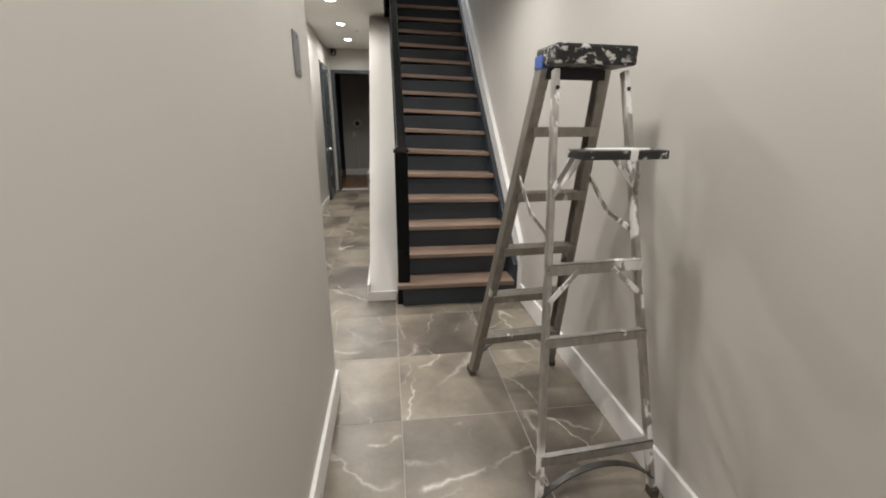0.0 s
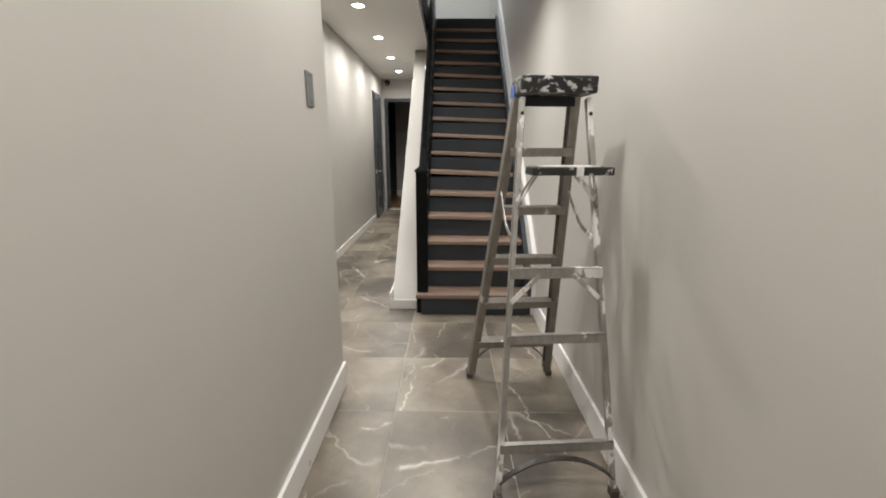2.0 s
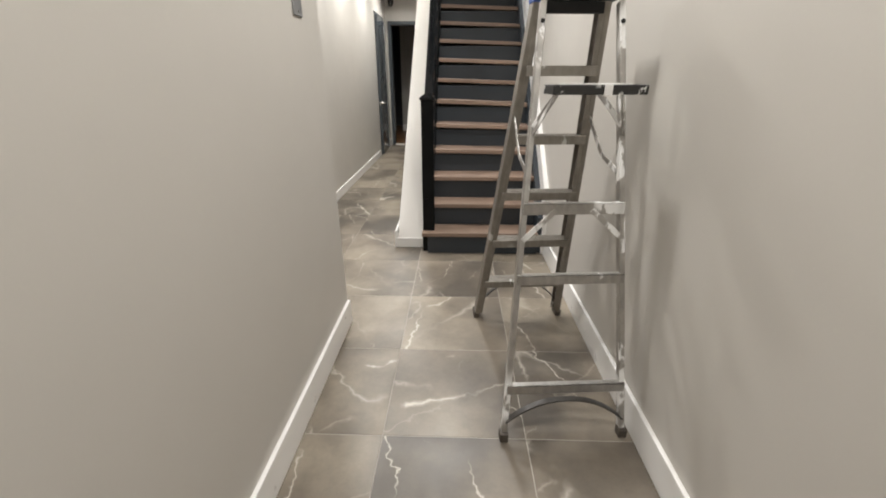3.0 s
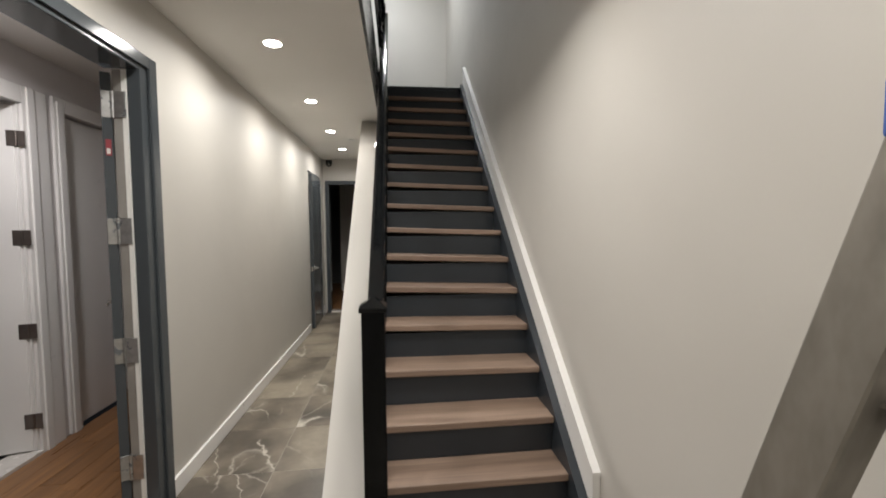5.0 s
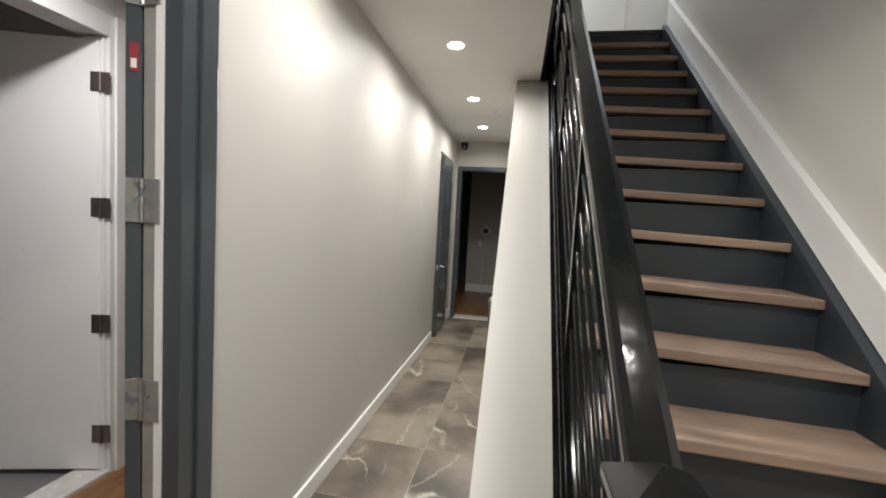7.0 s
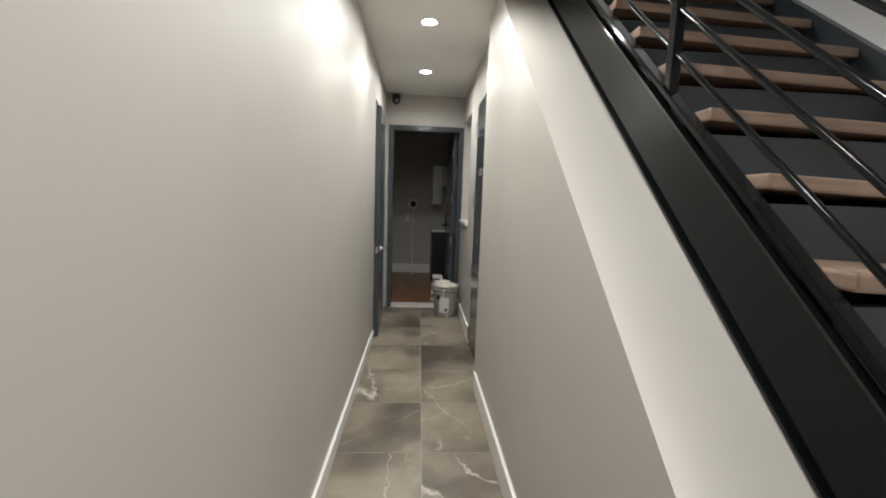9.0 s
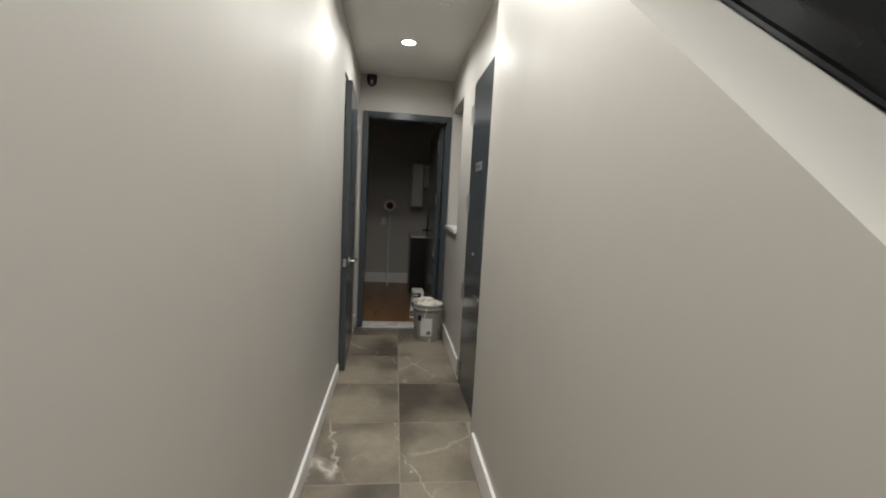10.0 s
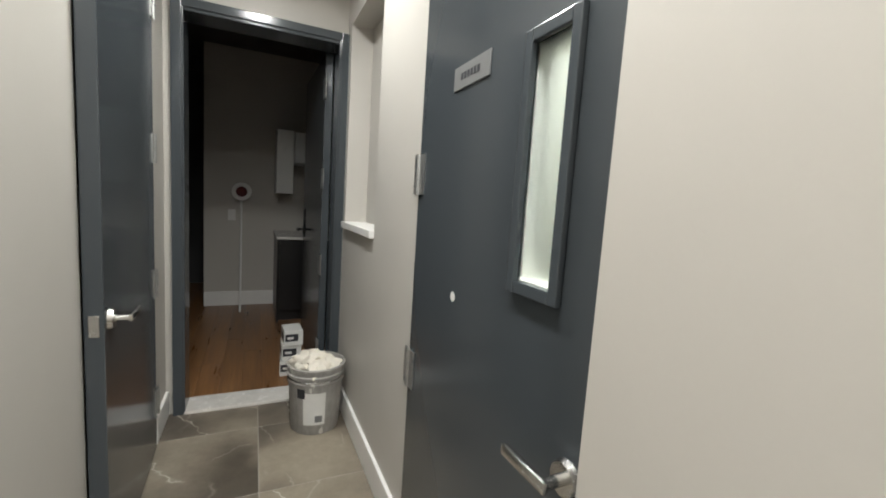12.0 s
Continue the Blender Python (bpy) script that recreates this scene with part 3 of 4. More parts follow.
for z in (0.25, 0.80, 1.345, 1.905):
    bm = box(B(), 0.002, 0.038, -0.004, 0.0004, z - 0.058, z + 0.058, 0.001)
    rod(bm, (0.0, 0.004, z - 0.058), (0.0, 0.004, z + 0.058), 0.0075, seg=10)
    part("hinge", bm, WORN_STEEL, leaf, "silver hinge leaf")
    part("hinge_leaf", box(B(), -0.084, -0.036, DY1 - 0.0535, DY1 - 0.0495, z - 0.046, z + 0.070, 0.001), WORN_STEEL, f1, "silver hinge leaf")
lever(leaf, (0.040, -0.81, 0.92), (1, 0, 0), (0, 1, 0))

# bathroom door, open
bath = thing("bathroom_door", pose(-1.047, 1.842, 0.03, 0, 0, -74), "plain white interior door standing open on bronze hinges", "door")
part("leaf", box(B(), -0.04, 0.0, -0.78, -0.014, 0, 2.06, 0.003), TRIM, bath)
for z in (0.18, 0.73, 1.29, 1.87):
    bm = box(B(), 0.0, 0.003, -0.045, -0.006, z - 0.045, z + 0.045, 0.001)
    rod(bm, (0.004, 0.0, z - 0.045), (0.004, 0.0, z + 0.045), 0.007, seg=8)
    box(bm, 0.0, 0.003, 0.006, 0.040, z - 0.045, z + 0.045, 0.001)
    part("hinge", bm, BRONZE, bath, "bronze hinge")
lever(bath, (0.0, -0.70, 0.95), (1, 0, 0), (0, 1, 0), BRONZE)

# grey door in the corridor's left wall, a little ajar
door = thing("corridor_door", pose(-0.024, LD1 - 0.003, 0.012, 0, 0, 2.0), "slate gloss door a little ajar in the corridor wall", "door")
part("leaf", box(B(), 0.0, 0.044, -0.768, 0.0, 0, 2.062, 0.003), SLATE, door)
part("latch", box(B(), 0.010, 0.034, -0.7697, -0.7675, 0.77, 0.83, 0.001), STEEL, door, "steel latch plate")
lever(door, (0.044, -0.715, 0.808), (1, 0, 0), (0, 1, 0))
for z in (0.22, 0.76, 1.34, 1.92):
    hinge(door, 0.046, 0.004, z, 0, None, 0.12)
bm = frame_bars(B(), [(-0.121, -0.030, LD0 + 0.0005, LD0 + 0.03, 0, LDH), (-0.121, -0.030, LD1 - 0.014, LD1 - 0.0005, 0, LDH), (-0.002, 0.005, LD1 + 0.0005, LD1 + 0.035, 0, LDH + 0.035), (-0.002, 0.005, LD0 - 0.02, LD1 + 0.0005, LDH + 0.0005, LDH + 0.035)])
solid("door_frame_corridor", bm, SLATE, "slate gloss steel door frame", "door frame")

# end doorway with its leaf open into the dark room
bm = frame_bars(B(), [(EX0 - 0.05, EX0 + 0.004, END - 0.022, END + 0.15, 0, EH + 0.055), (EX1 - 0.004, EX1 + 0.048, END - 0.022, END + 0.15, 0, EH + 0.055), (EX0 + 0.004, EX1 - 0.004, END - 0.022, END + 0.15, EH - 0.004, EH + 0.055)])
box(bm, EX0 - 0.05, EX0 - 0.005, END - 0.032, END - 0.022, 0, EH + 0.055, 0.003)
box(bm, EX1 + 0.005, EX1 + 0.048, END - 0.032, END - 0.022, 0, EH + 0.055, 0.003)
box(bm, EX0 - 0.005, EX1 + 0.005, END - 0.032, END - 0.022, EH + 0.012, EH + 0.055, 0.003)
solid("door_frame_end", bm, SLATE, "slate gloss steel door frame", "door frame")
eleaf = thing("end_door", pose(EX1 - 0.008, END + 0.155, 0.035, 0, 0, 1.5), "slate gloss door open into the unlit room", "door")
part("leaf", box(B(), -0.044, 0.0, 0.0, 0.80, 0, 2.0, 0.003), SLATE, eleaf)
lever(eleaf, (-0.044, 0.735, 0.90), (-1, 0, 0), (0, -1, 0), DARK_PLASTIC, 0.09)
part("escutcheon", box(B(), -0.052, -0.044, 0.715, 0.755, 0.84, 1.06, 0.003), DARK_PLASTIC, eleaf, "black handle plate")
part("peephole", rod(B(), (-0.048, 0.40, 1.40), (-0.042, 0.40, 1.40), 0.009, seg=12), STEEL, eleaf, "peephole")
for z in (0.20, 0.74, 1.27, 1.80):
    hinge(eleaf, -0.046, -0.002, z, 0, None, 0.12)

# closet door with its vision panel
cl = thing("closet_door", pose(NX - 0.012, RD1 - 0.008, 0.012), "slate gloss door with a narrow vision panel", "door")
ly0, ly1, lz0, lz1 = 3.948, 4.050, 1.064, 1.494
lo = RD1 - 0.008
a, b_, c, d = ly0 - lo, ly1 - lo, lz0 - 0.012, lz1 - 0.012
bm = box(B(), 0.0, 0.045, RD0 + 0.008 - lo, a, 0, 2.052)
box(bm, 0.0, 0.045, b_, 0.0, 0, 2.052)
box(bm, 0.0, 0.045, a, b_, 0, c)
box(bm, 0.0, 0.045, a, b_, d, 2.052)
part("leaf", bm, SLATE, cl)
bm = B()
for s in ((a - 0.022, a, c - 0.024, d + 0.024), (b_, b_ + 0.022, c - 0.024, d + 0.024), (a, b_, c - 0.024, c), (a, b_, d, d + 0.024)):
    box(bm, -0.014, -0.0005, *s, 0.003)
part("lite_frame", bm, SLATE, cl, "raised slate frame of the vision panel")
pane = part("pane", box(B(), 0.000, 0.005, a, b_, c, d), GLASS, cl, "narrow frosted glass pane")
pane.visible_shadow = False
part("lite_reveal", box(B(), 0.006, 0.044, b_ - 0.004, b_, c + 0.004, d), TRIM, cl, "bare pale side of the panel")
part("lite_sill", box(B(), 0.001, 0.044, a, b_, c, c + 0.004), TRIM, cl, "bare pale lower edge of the panel")
plate = part("door_plate", box(B(), -0.004, -0.0004, -0.38, -0.205, 1.468, 1.524, 0.001), GREY_INK, cl, "grey plate with unreadable lettering")
for k in range(6):
    part("letter", box(B(), -0.0048, -0.0041, -0.335 + 0.016 * k, -0.324 + 0.016 * k, 1.488, 1.504), INK, plate)
bm = B()
lathe(bm, [(0.0, 0.0), (0.013, 0.0), (0.011, 0.0012), (0.0, 0.0016)], 16)
bmesh.ops.transform(bm, matrix=pose(-0.0004, -0.27, 0.955, 0, -90, 0), verts=bm.verts)
part("bare_spot", bm, PLASTIC, cl, "white round spot of bare filler")
lever(cl, (0.0, RD0 + 0.075 - lo, 0.765), (-1, 0, 0), (0, 1, 0), None, 0.105)
for z in (0.10, 0.66, 1.27, 1.86):
    hinge(cl, -0.003, 0.004, z, 180, None, 0.12)
bm = frame_bars(B(), [(NX - 0.006, NX + 0.12, RD1, RD1 + 0.022, 0, RDH), (NX - 0.006, NX + 0.12, RD0 - 0.0005, RD0 + 0.006, 0, RDH), (NX - 0.006, NX + 0.12, RD0, RD1, RDH - 0.008, RDH + 0.012)])
solid("door_frame_closet", bm, SLATE, "slate gloss door frame", "door frame")


# ---------- fixtures ----------
def downlight(x, y):
    ob = thing("downlight", pose(x, y, CEIL), "small round recessed LED downlight, lit", "downlight", "ceiling downlights")
    bm = lathe(B(), [(0.047, -0.001), (0.049, -0.005), (0.056, -0.006), (0.059, -0.003), (0.059, 0.0)], 28)
    part("trim_ring", bm, PLASTIC, ob, smooth=True)
    bm = lathe(B(), [(0.0, -0.006), (0.036, -0.006), (0.047, -0.003)], 28)
    part("lens", bm, LENS, ob, "glowing lens", True)
    return ob


for lx, ly in DOWNLIGHTS:
    downlight(lx, ly)

dome = thing("dome_camera", pose(0.108, END - 0.048, CEIL - 0.045), "small black dome camera in the corner by the ceiling", "camera")
bm = lathe(B(), [(0.0, 0.02), (0.046, 0.02), (0.050, 0.0), (0.048, -0.02)], 26)
part("base", bm, DARK_PLASTIC, dome, smooth=True)
bm = lathe(B(), [(0.047, -0.02), (0.045, -0.045), (0.034, -0.065), (0.018, -0.077), (0.0, -0.08)], 26)
part("bubble", bm, DARK_PLASTIC, dome, smooth=True)
part("lens", rod(B(), (0, -0.030, -0.045), (0.004, -0.047, -0.055), 0.016, seg=14), STEEL, dome, "small lens")

plate = thing("wall_plate", pose(LX, -0.585, 1.46), "grey blank plate on the hall wall", "wall plate")
part("plate", box(B(), 0.0, 0.006, -0.042, 0.042, -0.065, 0.065, 0.002), GREY_INK, plate)
for z in (-0.05, 0.05):
    part("screw", rod(B(), (0.005, 0, z), (0.0075, 0, z), 0.004, seg=8), STEEL, plate)

sprink = thing("sprinkler_head", pose(0.62, 4.35, CEIL), "small white sprinkler cover on the ceiling", "sprinkler")
part("cover", lathe(B(), [(0.0, -0.008), (0.030, -0.008), (0.036, -0.003), (0.036, 0.0)], 22), PLASTIC, sprink, smooth=True)
ulamp = thing("ceiling_lamp", pose(1.0, 3.9, UPCEIL), "flat round ceiling lamp over the landing", "lamp")
part("shade", lathe(B(), [(0.0, -0.02), (0.12, -0.02), (0.14, -0.008), (0.14, 0.0)], 24), LENS, ulamp, smooth=True)

sensor = thing("wall_sensor", pose(1.50, 5.25, 4.85), "small grey fixture on the wall over the landing", "sensor")
part("body", box(B(), -0.030, 0.030, -0.022, 0.0, -0.055, 0.055, 0.006), GREY_INK, sensor)
part("lens", lathe(B(), [(0.0, 0.0), (0.012, 0.0), (0.012, 0.006), (0.0, 0.009)], 12, (0, 0, 0)), DARK_PLASTIC, sensor).matrix_local = pose(0, -0.022, 0.02, 90, 0, 0)

# ---------- stepladder ----------
LW, LH = 0.222, 1.435
lad = thing("stepladder", pose(1.624, -0.655, 0, 0, 0, 4.3), "old aluminium stepladder splashed with white paint", "stepladder")


def rail_point(side, face, z):
    """A point on a ladder rail: side -1 or 1 across, face -1 the propping side, 1 the climbing side."""
    f = z / LH
    foot = 0.207 if side > 0 > face else LW
    return Vector((side * (foot * (1 - f) + (0.130 if side > 0 else 0.112) * f), face * (0.418 * (1 - f) + 0.055 * f), z))


for side in (-1, 1):
    p, q = rail_point(side, 1, 0.03), rail_point(side, 1, LH)
    bm = beam(B(), p, q, 0.020, 0.052, 0.002)
    beam(bm, p + Vector((-side * 0.012, 0.024, 0)), q + Vector((-side * 0.012, 0.024, 0)), 0.030, 0.004)
    beam(bm, p + Vector((-side * 0.012, -0.024, 0)), q + Vector((-side * 0.012, -0.024, 0)), 0.030, 0.004)
    part("front_rail", bm, ALU_DULL, lad)
    p, q = rail_point(side, -1, 0.03), rail_point(side, -1, LH - 0.02)
    bm = beam(B(), p, q, 0.019, 0.028, 0.002)
    r = part("rear_rail", bm, ALU, lad)
    for z in (0.19, 0.57, 0.80, 1.36):
        c = rail_point(side, -1, z)
        part("rivet", rod(B(), c + Vector((0, -0.013, 0)), c + Vector((0, -0.018, 0)), 0.007, seg=8), RUBBER, r)
    for face in (1, -1):
        c = rail_point(side, face, 0.0)
        part("foot", box(B(), c.x - 0.015, c.x + 0.015, c.y - (0.033 if face > 0 else 0.018), c.y + (0.033 if face > 0 else 0.018), 0.0, 0.034, 0.004), FOOT, lad, "worn brown rubber foot")
for z in (0.25, 0.495, 0.74, 0.985, 1.235):
    l, r = rail_point(-1, 1, z), rail_point(1, 1, z)
    ribs = []
    for k in range(5):
        ribs += [(0.030 - 0.015 * k, 0.0), (0.028 - 0.015 * k, 0.0025), (0.024 - 0.015 * k, 0.0025), (0.022 - 0.015 * k, 0.0)]
    shape = [(-0.038, 0.0), (-0.038, -0.032), (-0.034, -0.032), (-0.034, -0.004), (0.034, -0.004), (0.034, -0.032), (0.038, -0.032), (0.038, 0.0)] + ribs
    bm = prism(B(), [(l.y + p, z + q) for p, q in shape], "x", l.x + 0.008, r.x - 0.008)
    part("step", bm, ALU_DULL, lad)
for z, h in ((0.19, 0.034), (0.57, 0.034), (0.80, 0.038)):
    l, r = rail_point(-1, -1, z), rail_point(1, -1, z)
    bm = box(B(), l.x - 0.006, r.x + 0.006, l.y - 0.020, l.y - 0.015, z - h / 2, z + h / 2, 0.001)
    box(bm, l.x - 0.006, r.x + 0.006, l.y - 0.020, l.y + 0.004, z + h / 2 - 0.004, z + h / 2, 0.001)
    part("rear_bar", bm, ALU, lad, "flat bar splashed with white paint")


def ribbon(pts, w, t, side):
    """One flat strip bent through points: w wide along side, t thick."""
    bm, side, rings = B(), Vector(side).normalized(), []
    for k, p in enumerate(pts):
        d = (pts[min(k + 1, len(pts) - 1)] - pts[max(k - 1, 0)]).normalized()
        u = d.cross(side).normalized()
        rings.append([bm.verts.new(p + side * a * w / 2 + u * b * t / 2) for a, b in ((-1, -1), (1, -1), (1, 1), (-1, 1))])
    for lo_, hi_ in zip(rings, rings[1:]):
        for j in range(4):
            bm.faces.new((lo_[j], lo_[(j + 1) % 4], hi_[(j + 1) % 4], hi_[j]))
    bm.faces.new(rings[0][::-1]), bm.faces.new(rings[-1])
    return bm


def arch(face, z0, drop, w):
    """A bowed brace under the lowest step."""
    pts = []
    for k in range(13):
        s = -1 + k / 6
        base, other = rail_point(1, face, 0.07), rail_point(-1, face, 0.07)
        pts.append(Vector(((base.x * (1 + s) + other.x * (1 - s)) / 2, base.y + (-0.008 if face < 0 else 0.0), z0 - drop * abs(s) ** 2.2)))
    return ribbon(pts, w, 0.005, (0, 1, 0))


part("brace", arch(-1, 0.165, 0.095, 0.022), DARK_ALU, lad, "bowed brace under the lowest bar")
part("brace", arch(1, 0.215, 0.14, 0.022), DARK_ALU, lad, "bowed brace under the lowest step")
for side in (-1, 1):
    for z0, z1 in ((0.70, 0.80), (1.05, 1.17)):
        c = rail_point(side, -1, z0)
        part("brace", beam(B(), c + Vector((0, -0.017, 0)), Vector((side * 0.055, rail_point(side, -1, z1).y - 0.017, z1)), 0.004, 0.018, 0, (0, 1, 0)), ALU, lad, "slanting corner brace")
    p, q = rail_point(side, 1, 1.07), rail_point(side, -1, 0.90)
    bm = ribbon([p, (p + q) / 2 + Vector((0, 0, -0.045)), q], 0.004, 0.018, (1, 0, 0))
    part("spreader", bm, ALU, lad, "folding spreader bar")
bm = box(B(), -0.124, 0.160, -0.080, 0.080, LH - 0.004, LH + 0.057, 0.010)
part("top_cap", bm, CAP, lad, "black plastic top cap smeared with white paint")
part("tape", box(B(), -0.1265, -0.098, 0.022, 0.0825, LH - 0.008, LH + 0.034, 0.003), BLUE, lad, "blue tape round the cap's end")
part("cap_skirt", box(B(), -0.100, 0.118, 0.030, 0.052, LH - 0.040, LH - 0.003, 0.003), RUBBER, lad, "dark inside of the top cap")
sy, sz = rail_point(1, -1, 1.18).y, 1.180
shelf = part("pail_shelf", box(B(), -0.132, 0.136, sy - 0.198, sy - 0.098, sz - 0.026, sz, 0.004), SHELF, lad, "black pail shelf smeared with white paint")
edge = [(0.005 + (0.105 + 0.018 * noise.noise(Vector((k * 0.9, 3.1, 0)))) * math.cos(k * math.pi / 12), sy - 0.148 + (0.038 + 0.010 * noise.noise(Vector((k * 0.8, 0, 7.7)))) * math.sin(k * math.pi / 12)) for k in range(24)]
part("smear", prism(B(), edge, "z", sz - 0.001, sz + 0.003), PLASTIC, shelf, "dried white paint on the shelf")
part("drip", box(B(), 0.010, 0.034, sy - 0.2005, sy - 0.190, sz - 0.030, sz + 0.002, 0.003), PLASTIC, shelf, "white paint run over the shelf edge")
for side in (-1, 1):
    c = rail_point(side, -1, 1.03)
    part("shelf_arm", beam(B(), c + Vector((0, -0.016, 0)), Vector((side * 0.10, sy - 0.12, sz - 0.028)), 0.004, 0.018), ALU, lad, "flat shelf arm")

# ---------- pail with green lid, and a glove on it ----------
pail = thing("lidded_pail", pose(1.600, -2.170, 0), "white pail of joint compound with a green lid", "pail")
part("body", lathe(B(), [(0.0, 0.0), (0.118, 0.0), (0.120, 0.01), (0.133, 0.30), (0.150, 0.305), (0.150, 0.335), (0.145, 0.36), (0.0, 0.36)], 36), PLASTIC, pail, smooth=True)
part("label_band", lathe(B(), [(0.1345, 0.06), (0.1420, 0.255)], 36), TAN_INK, pail, "faded tan and red printed label")
part("lid", lathe(B(), [(0.154, 0.338), (0.157, 0.342), (0.157, 0.372), (0.150, 0.380), (0.136, 0.380), (0.130, 0.368), (0.0, 0.368)], 40), GREEN, pail, "green snap-on lid", True)
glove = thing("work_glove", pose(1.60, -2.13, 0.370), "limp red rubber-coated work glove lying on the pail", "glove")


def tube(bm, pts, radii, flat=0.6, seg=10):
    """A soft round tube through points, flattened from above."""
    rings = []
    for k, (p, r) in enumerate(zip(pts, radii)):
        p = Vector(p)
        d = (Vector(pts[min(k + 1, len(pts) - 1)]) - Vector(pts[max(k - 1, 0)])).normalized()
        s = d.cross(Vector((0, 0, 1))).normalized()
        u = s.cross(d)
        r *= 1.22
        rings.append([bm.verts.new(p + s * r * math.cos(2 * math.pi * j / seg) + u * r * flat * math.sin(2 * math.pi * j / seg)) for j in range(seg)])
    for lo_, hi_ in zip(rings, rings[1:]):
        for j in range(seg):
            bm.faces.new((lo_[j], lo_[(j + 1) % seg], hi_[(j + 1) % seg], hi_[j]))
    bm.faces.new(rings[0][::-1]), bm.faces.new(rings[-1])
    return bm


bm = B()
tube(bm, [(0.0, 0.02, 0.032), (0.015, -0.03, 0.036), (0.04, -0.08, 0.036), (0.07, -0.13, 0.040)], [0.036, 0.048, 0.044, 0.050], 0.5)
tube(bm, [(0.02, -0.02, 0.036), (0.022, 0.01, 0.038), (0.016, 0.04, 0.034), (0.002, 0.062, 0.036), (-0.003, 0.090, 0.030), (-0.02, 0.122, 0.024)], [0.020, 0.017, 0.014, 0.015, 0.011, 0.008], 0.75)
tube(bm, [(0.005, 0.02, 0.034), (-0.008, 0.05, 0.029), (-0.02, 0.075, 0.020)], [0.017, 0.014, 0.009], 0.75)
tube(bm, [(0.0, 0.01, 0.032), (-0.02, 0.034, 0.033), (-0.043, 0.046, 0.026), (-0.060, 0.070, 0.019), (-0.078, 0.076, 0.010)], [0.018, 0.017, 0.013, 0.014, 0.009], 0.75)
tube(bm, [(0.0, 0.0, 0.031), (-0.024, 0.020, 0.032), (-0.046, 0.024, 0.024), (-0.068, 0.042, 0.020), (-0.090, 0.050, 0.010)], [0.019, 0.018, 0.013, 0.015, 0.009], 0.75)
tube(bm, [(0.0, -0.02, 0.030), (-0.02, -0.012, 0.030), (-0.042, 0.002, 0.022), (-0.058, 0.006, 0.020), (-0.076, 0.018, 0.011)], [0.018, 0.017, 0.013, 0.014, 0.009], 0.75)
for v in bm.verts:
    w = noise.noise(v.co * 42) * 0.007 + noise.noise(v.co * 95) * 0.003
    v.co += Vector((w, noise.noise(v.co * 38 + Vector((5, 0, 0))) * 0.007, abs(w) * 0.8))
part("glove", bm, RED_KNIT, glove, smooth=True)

# ---------- bucket and boxes at the end doorway ----------
buck = thing("paint_bucket", pose(0.715, 5.545, 0), "grey plastic bucket heaped with crumpled pale rags", "bucket")
prof = [(0.0, 0.0), (0.118, 0.0), (0.121, 0.006), (0.135, 0.255), (0.142, 0.258), (0.143, 0.268), (0.136, 0.272), (0.137, 0.292), (0.145, 0.295), (0.146, 0.305), (0.139, 0.309), (0.140, 0.328), (0.147, 0.331), (0.147, 0.343), (0.137, 0.345), (0.131, 0.30), (0.0, 0.29)]
part("body", lathe(B(), prof, 36), BUCKET, buck, smooth=True)


def wrap(r0, r1, a0, a1, z0, z1, thick=0.0015, seg=9):
    """A label that lies round a bucket's side."""
    bm = B()
    grid = [[bm.verts.new(((r0 if z == z0 else r1) * math.cos(radians(a0 + (a1 - a0) * k / seg)), (r0 if z == z0 else r1) * math.sin(radians(a0 + (a1 - a0) * k / seg)), z)) for k in range(seg + 1)] for z in (z0, z1)]
    for k in range(seg):
        bm.faces.new((grid[0][k], grid[0][k + 1], grid[1][k + 1], grid[1][k]))
    return bm


lab = part("label", wrap(0.1255, 0.1345, 236, 284, 0.055, 0.225), CARD, buck, "white paper label")
part("print", wrap(0.1268, 0.1290, 262, 278, 0.070, 0.105), GREY_INK, lab)
part("mark", wrap(0.1330, 0.1362, 222, 240, 0.195, 0.245), INK, buck, "dark red and black printed mark")
bm = B()
pts = [Vector((0.142 * math.cos(a), 0.142 * math.sin(a) - 0.004, 0.30 - 0.075 * math.sin(a))) for a in [math.pi + math.pi * k / 14 for k in range(15)]]
for p, q in zip(pts, pts[1:]):
    rod(bm, (p.x, p.y - 0.006, 0.285), (q.x, q.y - 0.006, 0.285), 0.003, seg=6)
part("bail", bm, STEEL, buck, "wire handle lying against the side", True)
for k in range(7):
    a = k * 2.4
    bm = B()
    bmesh.ops.create_icosphere(bm, subdivisions=3, radius=0.066)
    for v in bm.verts:
        n = noise.noise(v.co * 22 + Vector((k * 3.1, 0, 0)))
        v.co *= 1 + 0.6 * n + 0.18 * noise.noise(v.co * 60)
        v.co.z *= 0.72
        v.co += Vector((0.066 * math.cos(a) * (k > 0), 0.066 * math.sin(a) * (k > 0), 0.312 + (0.034 if k in (0, 4) else 0.006)))
    part("rag", bm, PASTE, buck, "crumpled pale rag", True)

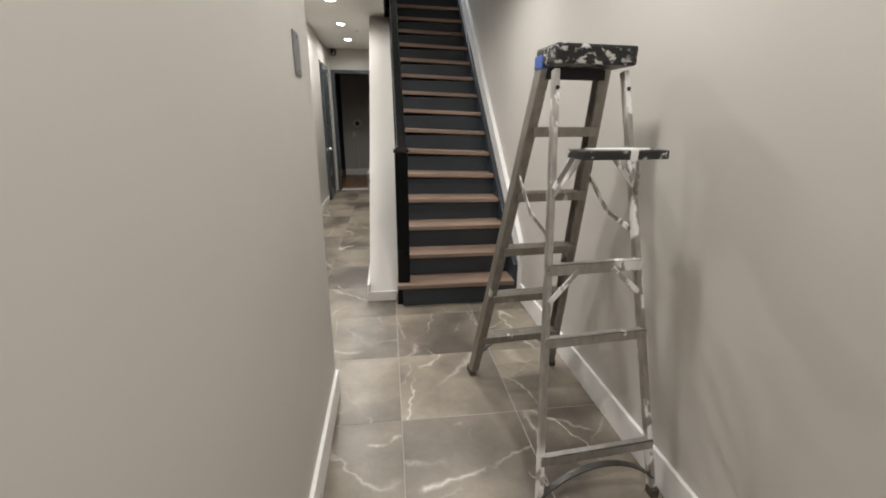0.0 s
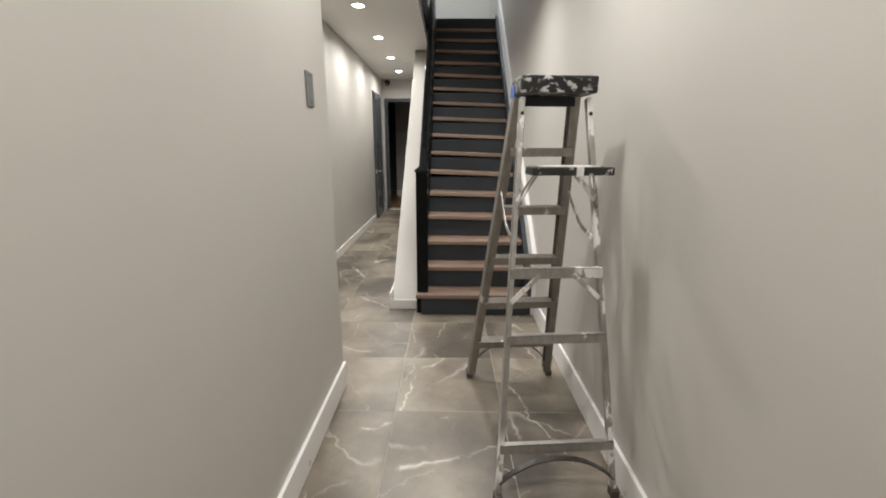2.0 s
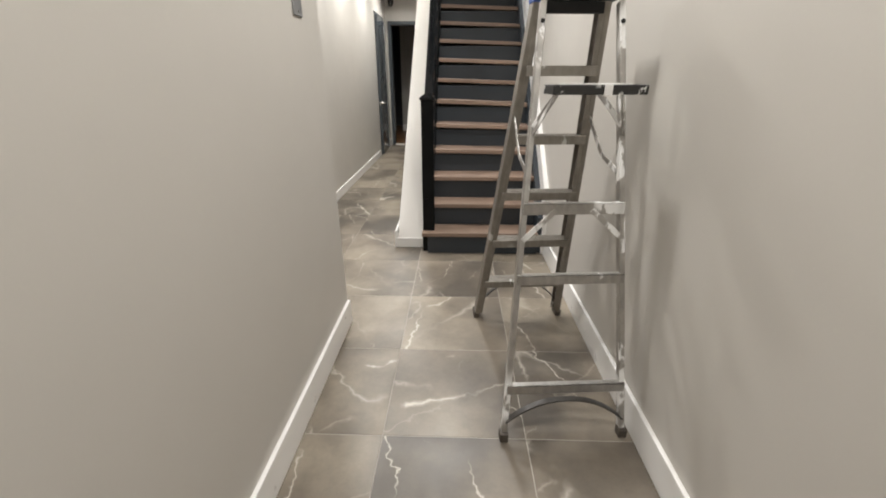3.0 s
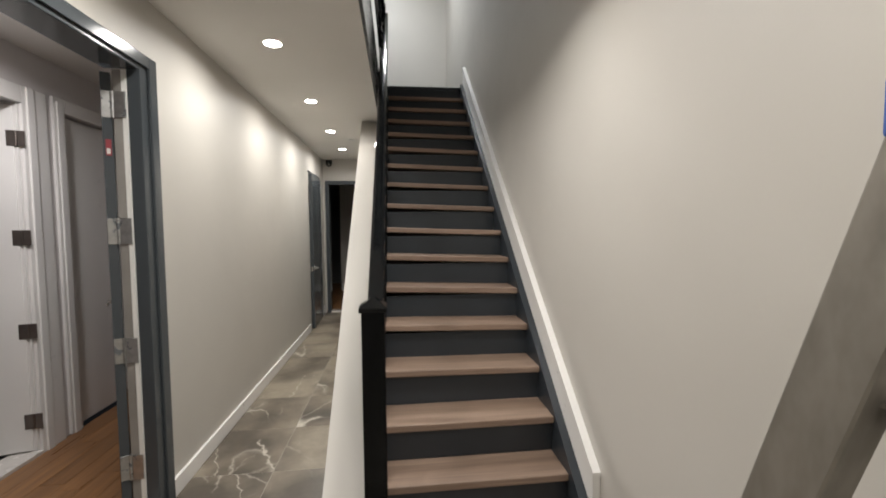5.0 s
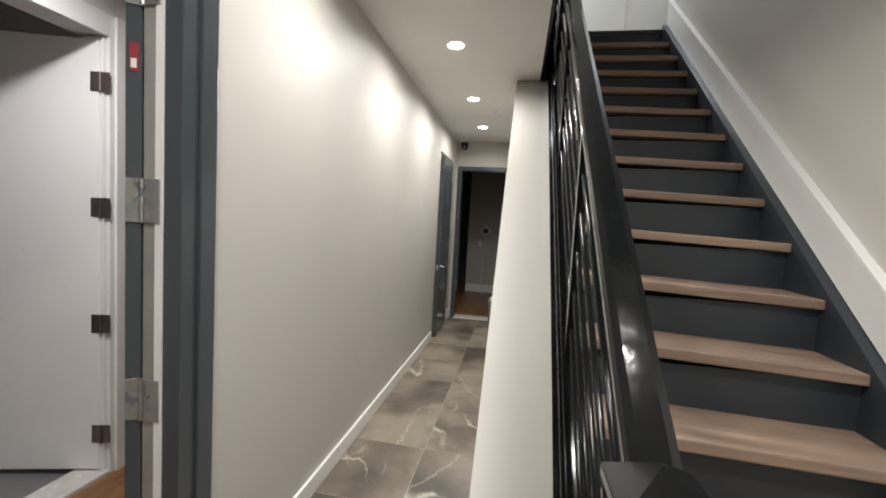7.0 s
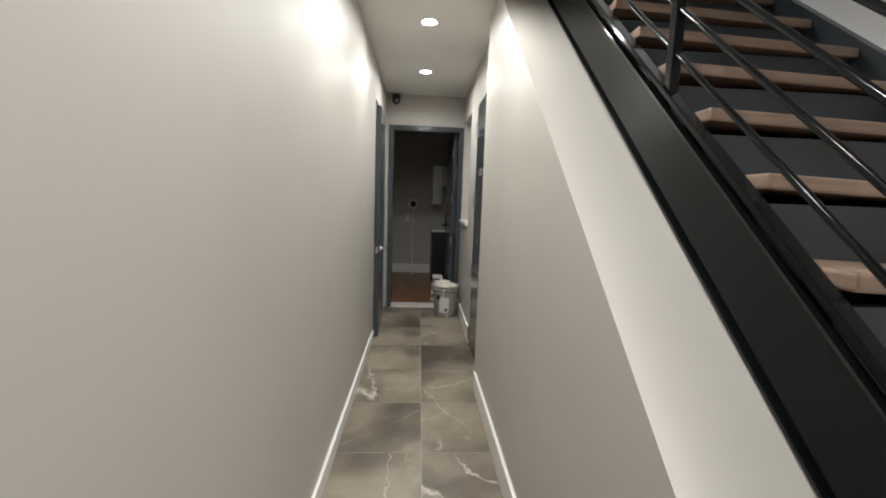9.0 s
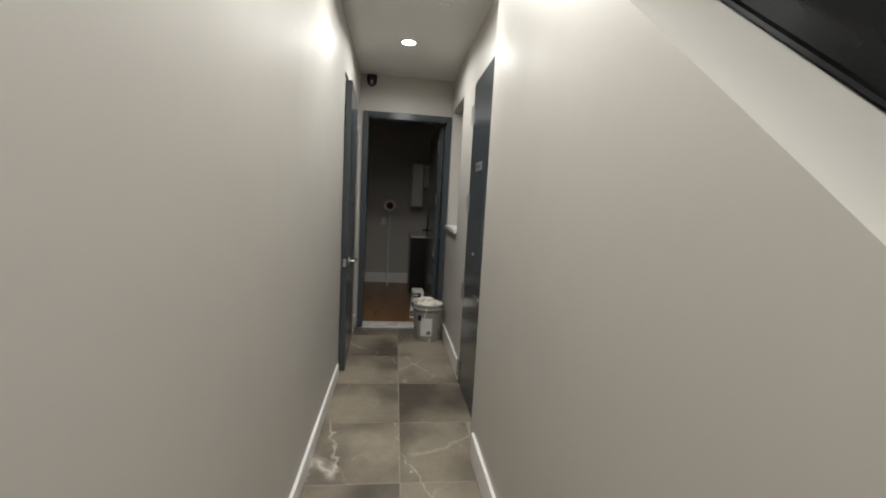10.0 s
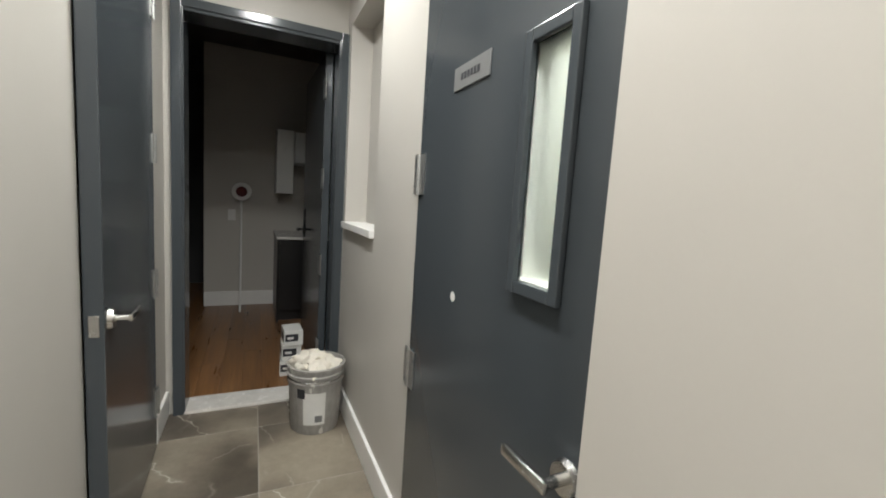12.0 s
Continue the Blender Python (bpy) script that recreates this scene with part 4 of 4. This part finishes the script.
for k, (w, h, dy) in enumerate(((0.125, 0.10, 0.0), (0.122, 0.105, 0.008), (0.118, 0.10, -0.006))):
    z0 = (0.0, 0.101, 0.207)[k]
    carton = thing("paint_carton", pose(0.64 + 0.006 * k, 6.27 + dy, z0, 0, 0, 3 * k - 3), "small white carton with black printing, in a stack", "carton", "stacked cartons")
    part("body", box(B(), -w / 2, w / 2, -0.085, 0.085, 0.0005, h, 0.002), CARD, carton)
    part("print_band", box(B(), -w / 2 + 0.006, w / 2 - 0.03, -0.0862, -0.0848, h * 0.30, h * 0.78), INK, carton, "black printed panel")
    part("print_line", box(B(), -w / 2 + 0.02, w / 2 - 0.06, -0.0870, -0.0861, h * 0.45, h * 0.60), CARD, carton, "unreadable white lettering")
    part("side_band", box(B(), -w / 2 - 0.0012, -w / 2 + 0.0002, -0.06, 0.05, h * 0.25, h * 0.7), INK, carton)

# ---------- unlit room ----------
base = thing("base_cabinet", pose(0.605, 7.42, 0), "black base cabinet under a pale worktop", "cabinet")
part("end_panel", box(B(), 0.0, 0.02, 0.0, 0.70, 0.0, 0.78, 0.002), ESPRESSO, base)
part("body", box(B(), 0.02, 1.6, 0.03, 0.70, 0.10, 0.78), ESPRESSO, base)
part("plinth", box(B(), 0.02, 1.6, 0.08, 0.70, 0.0, 0.10), ESPRESSO, base)
for k in range(3):
    d_ = part("door", box(B(), 0.025 + 0.525 * k, 0.54 + 0.525 * k, 0.010, 0.03, 0.11, 0.77, 0.002), ESPRESSO, base)
    part("handle", box(B(), 0.50 + 0.525 * k, 0.512 + 0.525 * k, -0.015, 0.010, 0.56, 0.72, 0.002), STEEL, d_)
tagged(new("worktop", mesh_of("worktop", box(B(), 0.595, 2.22, 7.40, 8.13, 0.781, 0.805, 0.004), STONE)), "pale stone worktop on the black cabinet", "worktop")
up1 = thing("wall_cabinet", pose(0.60, 7.80, 1.20), "white wall cabinet hung high on the wall", "cabinet")
part("body", box(B(), 0.0, 0.16, 0.0, 0.33, 0.0, 0.62, 0.002), CABINET, up1)
part("door", box(B(), 0.003, 0.157, -0.02, -0.001, 0.003, 0.617, 0.002), CABINET, up1)
up2 = thing("wall_cabinet", pose(0.765, 7.74, 1.50), "short white wall cabinet beside the taller one", "cabinet")
part("body", box(B(), 0.0, 0.75, 0.0, 0.39, 0.0, 0.30, 0.002), CABINET, up2)
for k in range(2):
    part("door", box(B(), 0.003 + 0.375 * k, 0.372 + 0.375 * k, -0.02, -0.001, 0.003, 0.297, 0.002), CABINET, up2)

sander = thing("pole_sander", pose(0.29, 7.86, 0), "round-headed pole sander leaning on the far wall", "tool")
part("pole", rod(B(), (0, 0, 0.0), (0.0, 0.23, 1.12), 0.011, seg=12), PLASTIC, sander, "long white pole", True)
bm = B()
lathe(bm, [(0.05, 0.0), (0.058, -0.012), (0.088, -0.012), (0.095, 0.0), (0.088, 0.014), (0.055, 0.014), (0.05, 0.0)], 30)
bmesh.ops.transform(bm, matrix=pose(0, 0.235, 1.19, 80, 0, 0), verts=bm.verts)
part("ring", bm, PLASTIC, sander, "white ring", True)
bm = lathe(B(), [(0.0, -0.006), (0.052, -0.006), (0.052, 0.01), (0.0, 0.012)], 26)
bmesh.ops.transform(bm, matrix=pose(0, 0.235, 1.19, 80, 0, 0), verts=bm.verts)
part("pad", bm, RING, sander, "dark red pad", True)
sw = thing("light_switch", pose(0.20, 8.15, 0.95), "white wall switch in the unlit room", "switch")
part("plate", box(B(), -0.035, 0.035, -0.006, 0.0, -0.057, 0.057, 0.002), PLASTIC, sw)
part("rocker", box(B(), -0.015, 0.015, -0.010, -0.006, -0.03, 0.03, 0.002), PLASTIC, sw)

# ---------- floor pieces ----------
bed = B()
for x0, x1, y0, y1 in ((LX - 0.12, RX, BACK, -0.46), (-0.12, RX, -0.46, 3.735), (-0.12, NX + 0.12, 3.735, END)):
    box(bed, x0, x1, y0, y1, -0.12, -0.0009)
floor = solid("floor", bed, GROUT, "grey marble-look floor tiles in a square grid", "floor")
PITCH_Y, GAP = 0.514, 0.0036
meshes = {}


def slab(x0, x1, y0, y1, z1, material, parent, name, depth=0.012, chamfer=0.0012):
    key = (name, round(x1 - x0, 3), round(y1 - y0, 3))
    if key not in meshes:
        w, l = (x1 - x0) / 2, (y1 - y0) / 2
        bm = B()
        ring = []
        for z, s in ((-depth, 0), (-chamfer, 0), (0, chamfer)):
            ring.append([bm.verts.new((sx * (w - s), sy_ * (l - s), z)) for sx, sy_ in ((-1, -1), (1, -1), (1, 1), (-1, 1))])
        for p, q in zip(ring, ring[1:]):
            for k in range(4):
                bm.faces.new((p[k], p[(k + 1) % 4], q[(k + 1) % 4], q[k]))
        bm.faces.new(ring[2])
        meshes[key] = mesh_of(name, bm, material)
    ob = new(name, meshes[key])
    ob.location = ((x0 + x1) / 2, (y0 + y1) / 2, z1)
    ob.parent = parent
    return ob


X_EDGES = [-0.12, 0.441, 0.998, 1.516, RX]
for i in range(-6, 15):
    y0, y1 = -1.603 + PITCH_Y * i, -1.603 + PITCH_Y * (i + 1)
    y0, y1 = max(y0, BACK), min(y1, END)
    if y1 - y0 < 0.03:
        continue
    for x0, x1 in zip(X_EDGES, X_EDGES[1:]):
        left = LX - 0.02 if y1 <= -0.34 else -0.02
        right = RX if y0 < 0.75 else KX + 0.02 if y0 < 3.6 else NX + 0.10
        p, q = max(x0, left), min(x1, right)
        if q - p < 0.03:
            continue
        slab(p + GAP / 2, q - GAP / 2, y0 + GAP / 2, y1 - GAP / 2, 0.0, TILE, floor, "tile", 0.012, 0.0005)

deck = solid("floor_dark_room", box(B(), -2.4, 3.3, END + 0.13, 9.4, -0.12, -0.004), PLANK, "brown wooden plank floor of the unlit room", "floor")
deck2 = solid("floor_side_room", box(B(), -1.04, -0.0, -0.9, 3.2, -0.12, -0.004), PLANK, "brown wooden plank floor of the side room", "floor")
rng = random.Random(4)
for target, x0, x1, y0, y1, w in ((deck, -0.9, 2.2, END + 0.15, 8.15, 0.125), (deck2, -1.02, -0.121, -0.35, 3.0, 0.125)):
    n = int((x1 - x0) / w)
    for i in range(n):
        y = y0 - rng.random() * 0.9
        while y < y1:
            l = 1.2
            p, q = max(y, y0), min(y + l, y1)
            if q - p > 0.05:
                slab(x0 + i * w + 0.0008, x0 + (i + 1) * w - 0.0008, p + 0.0008, q - 0.0008, 0.0, PLANK, target, "plank", 0.01, 0.001)
            y += l
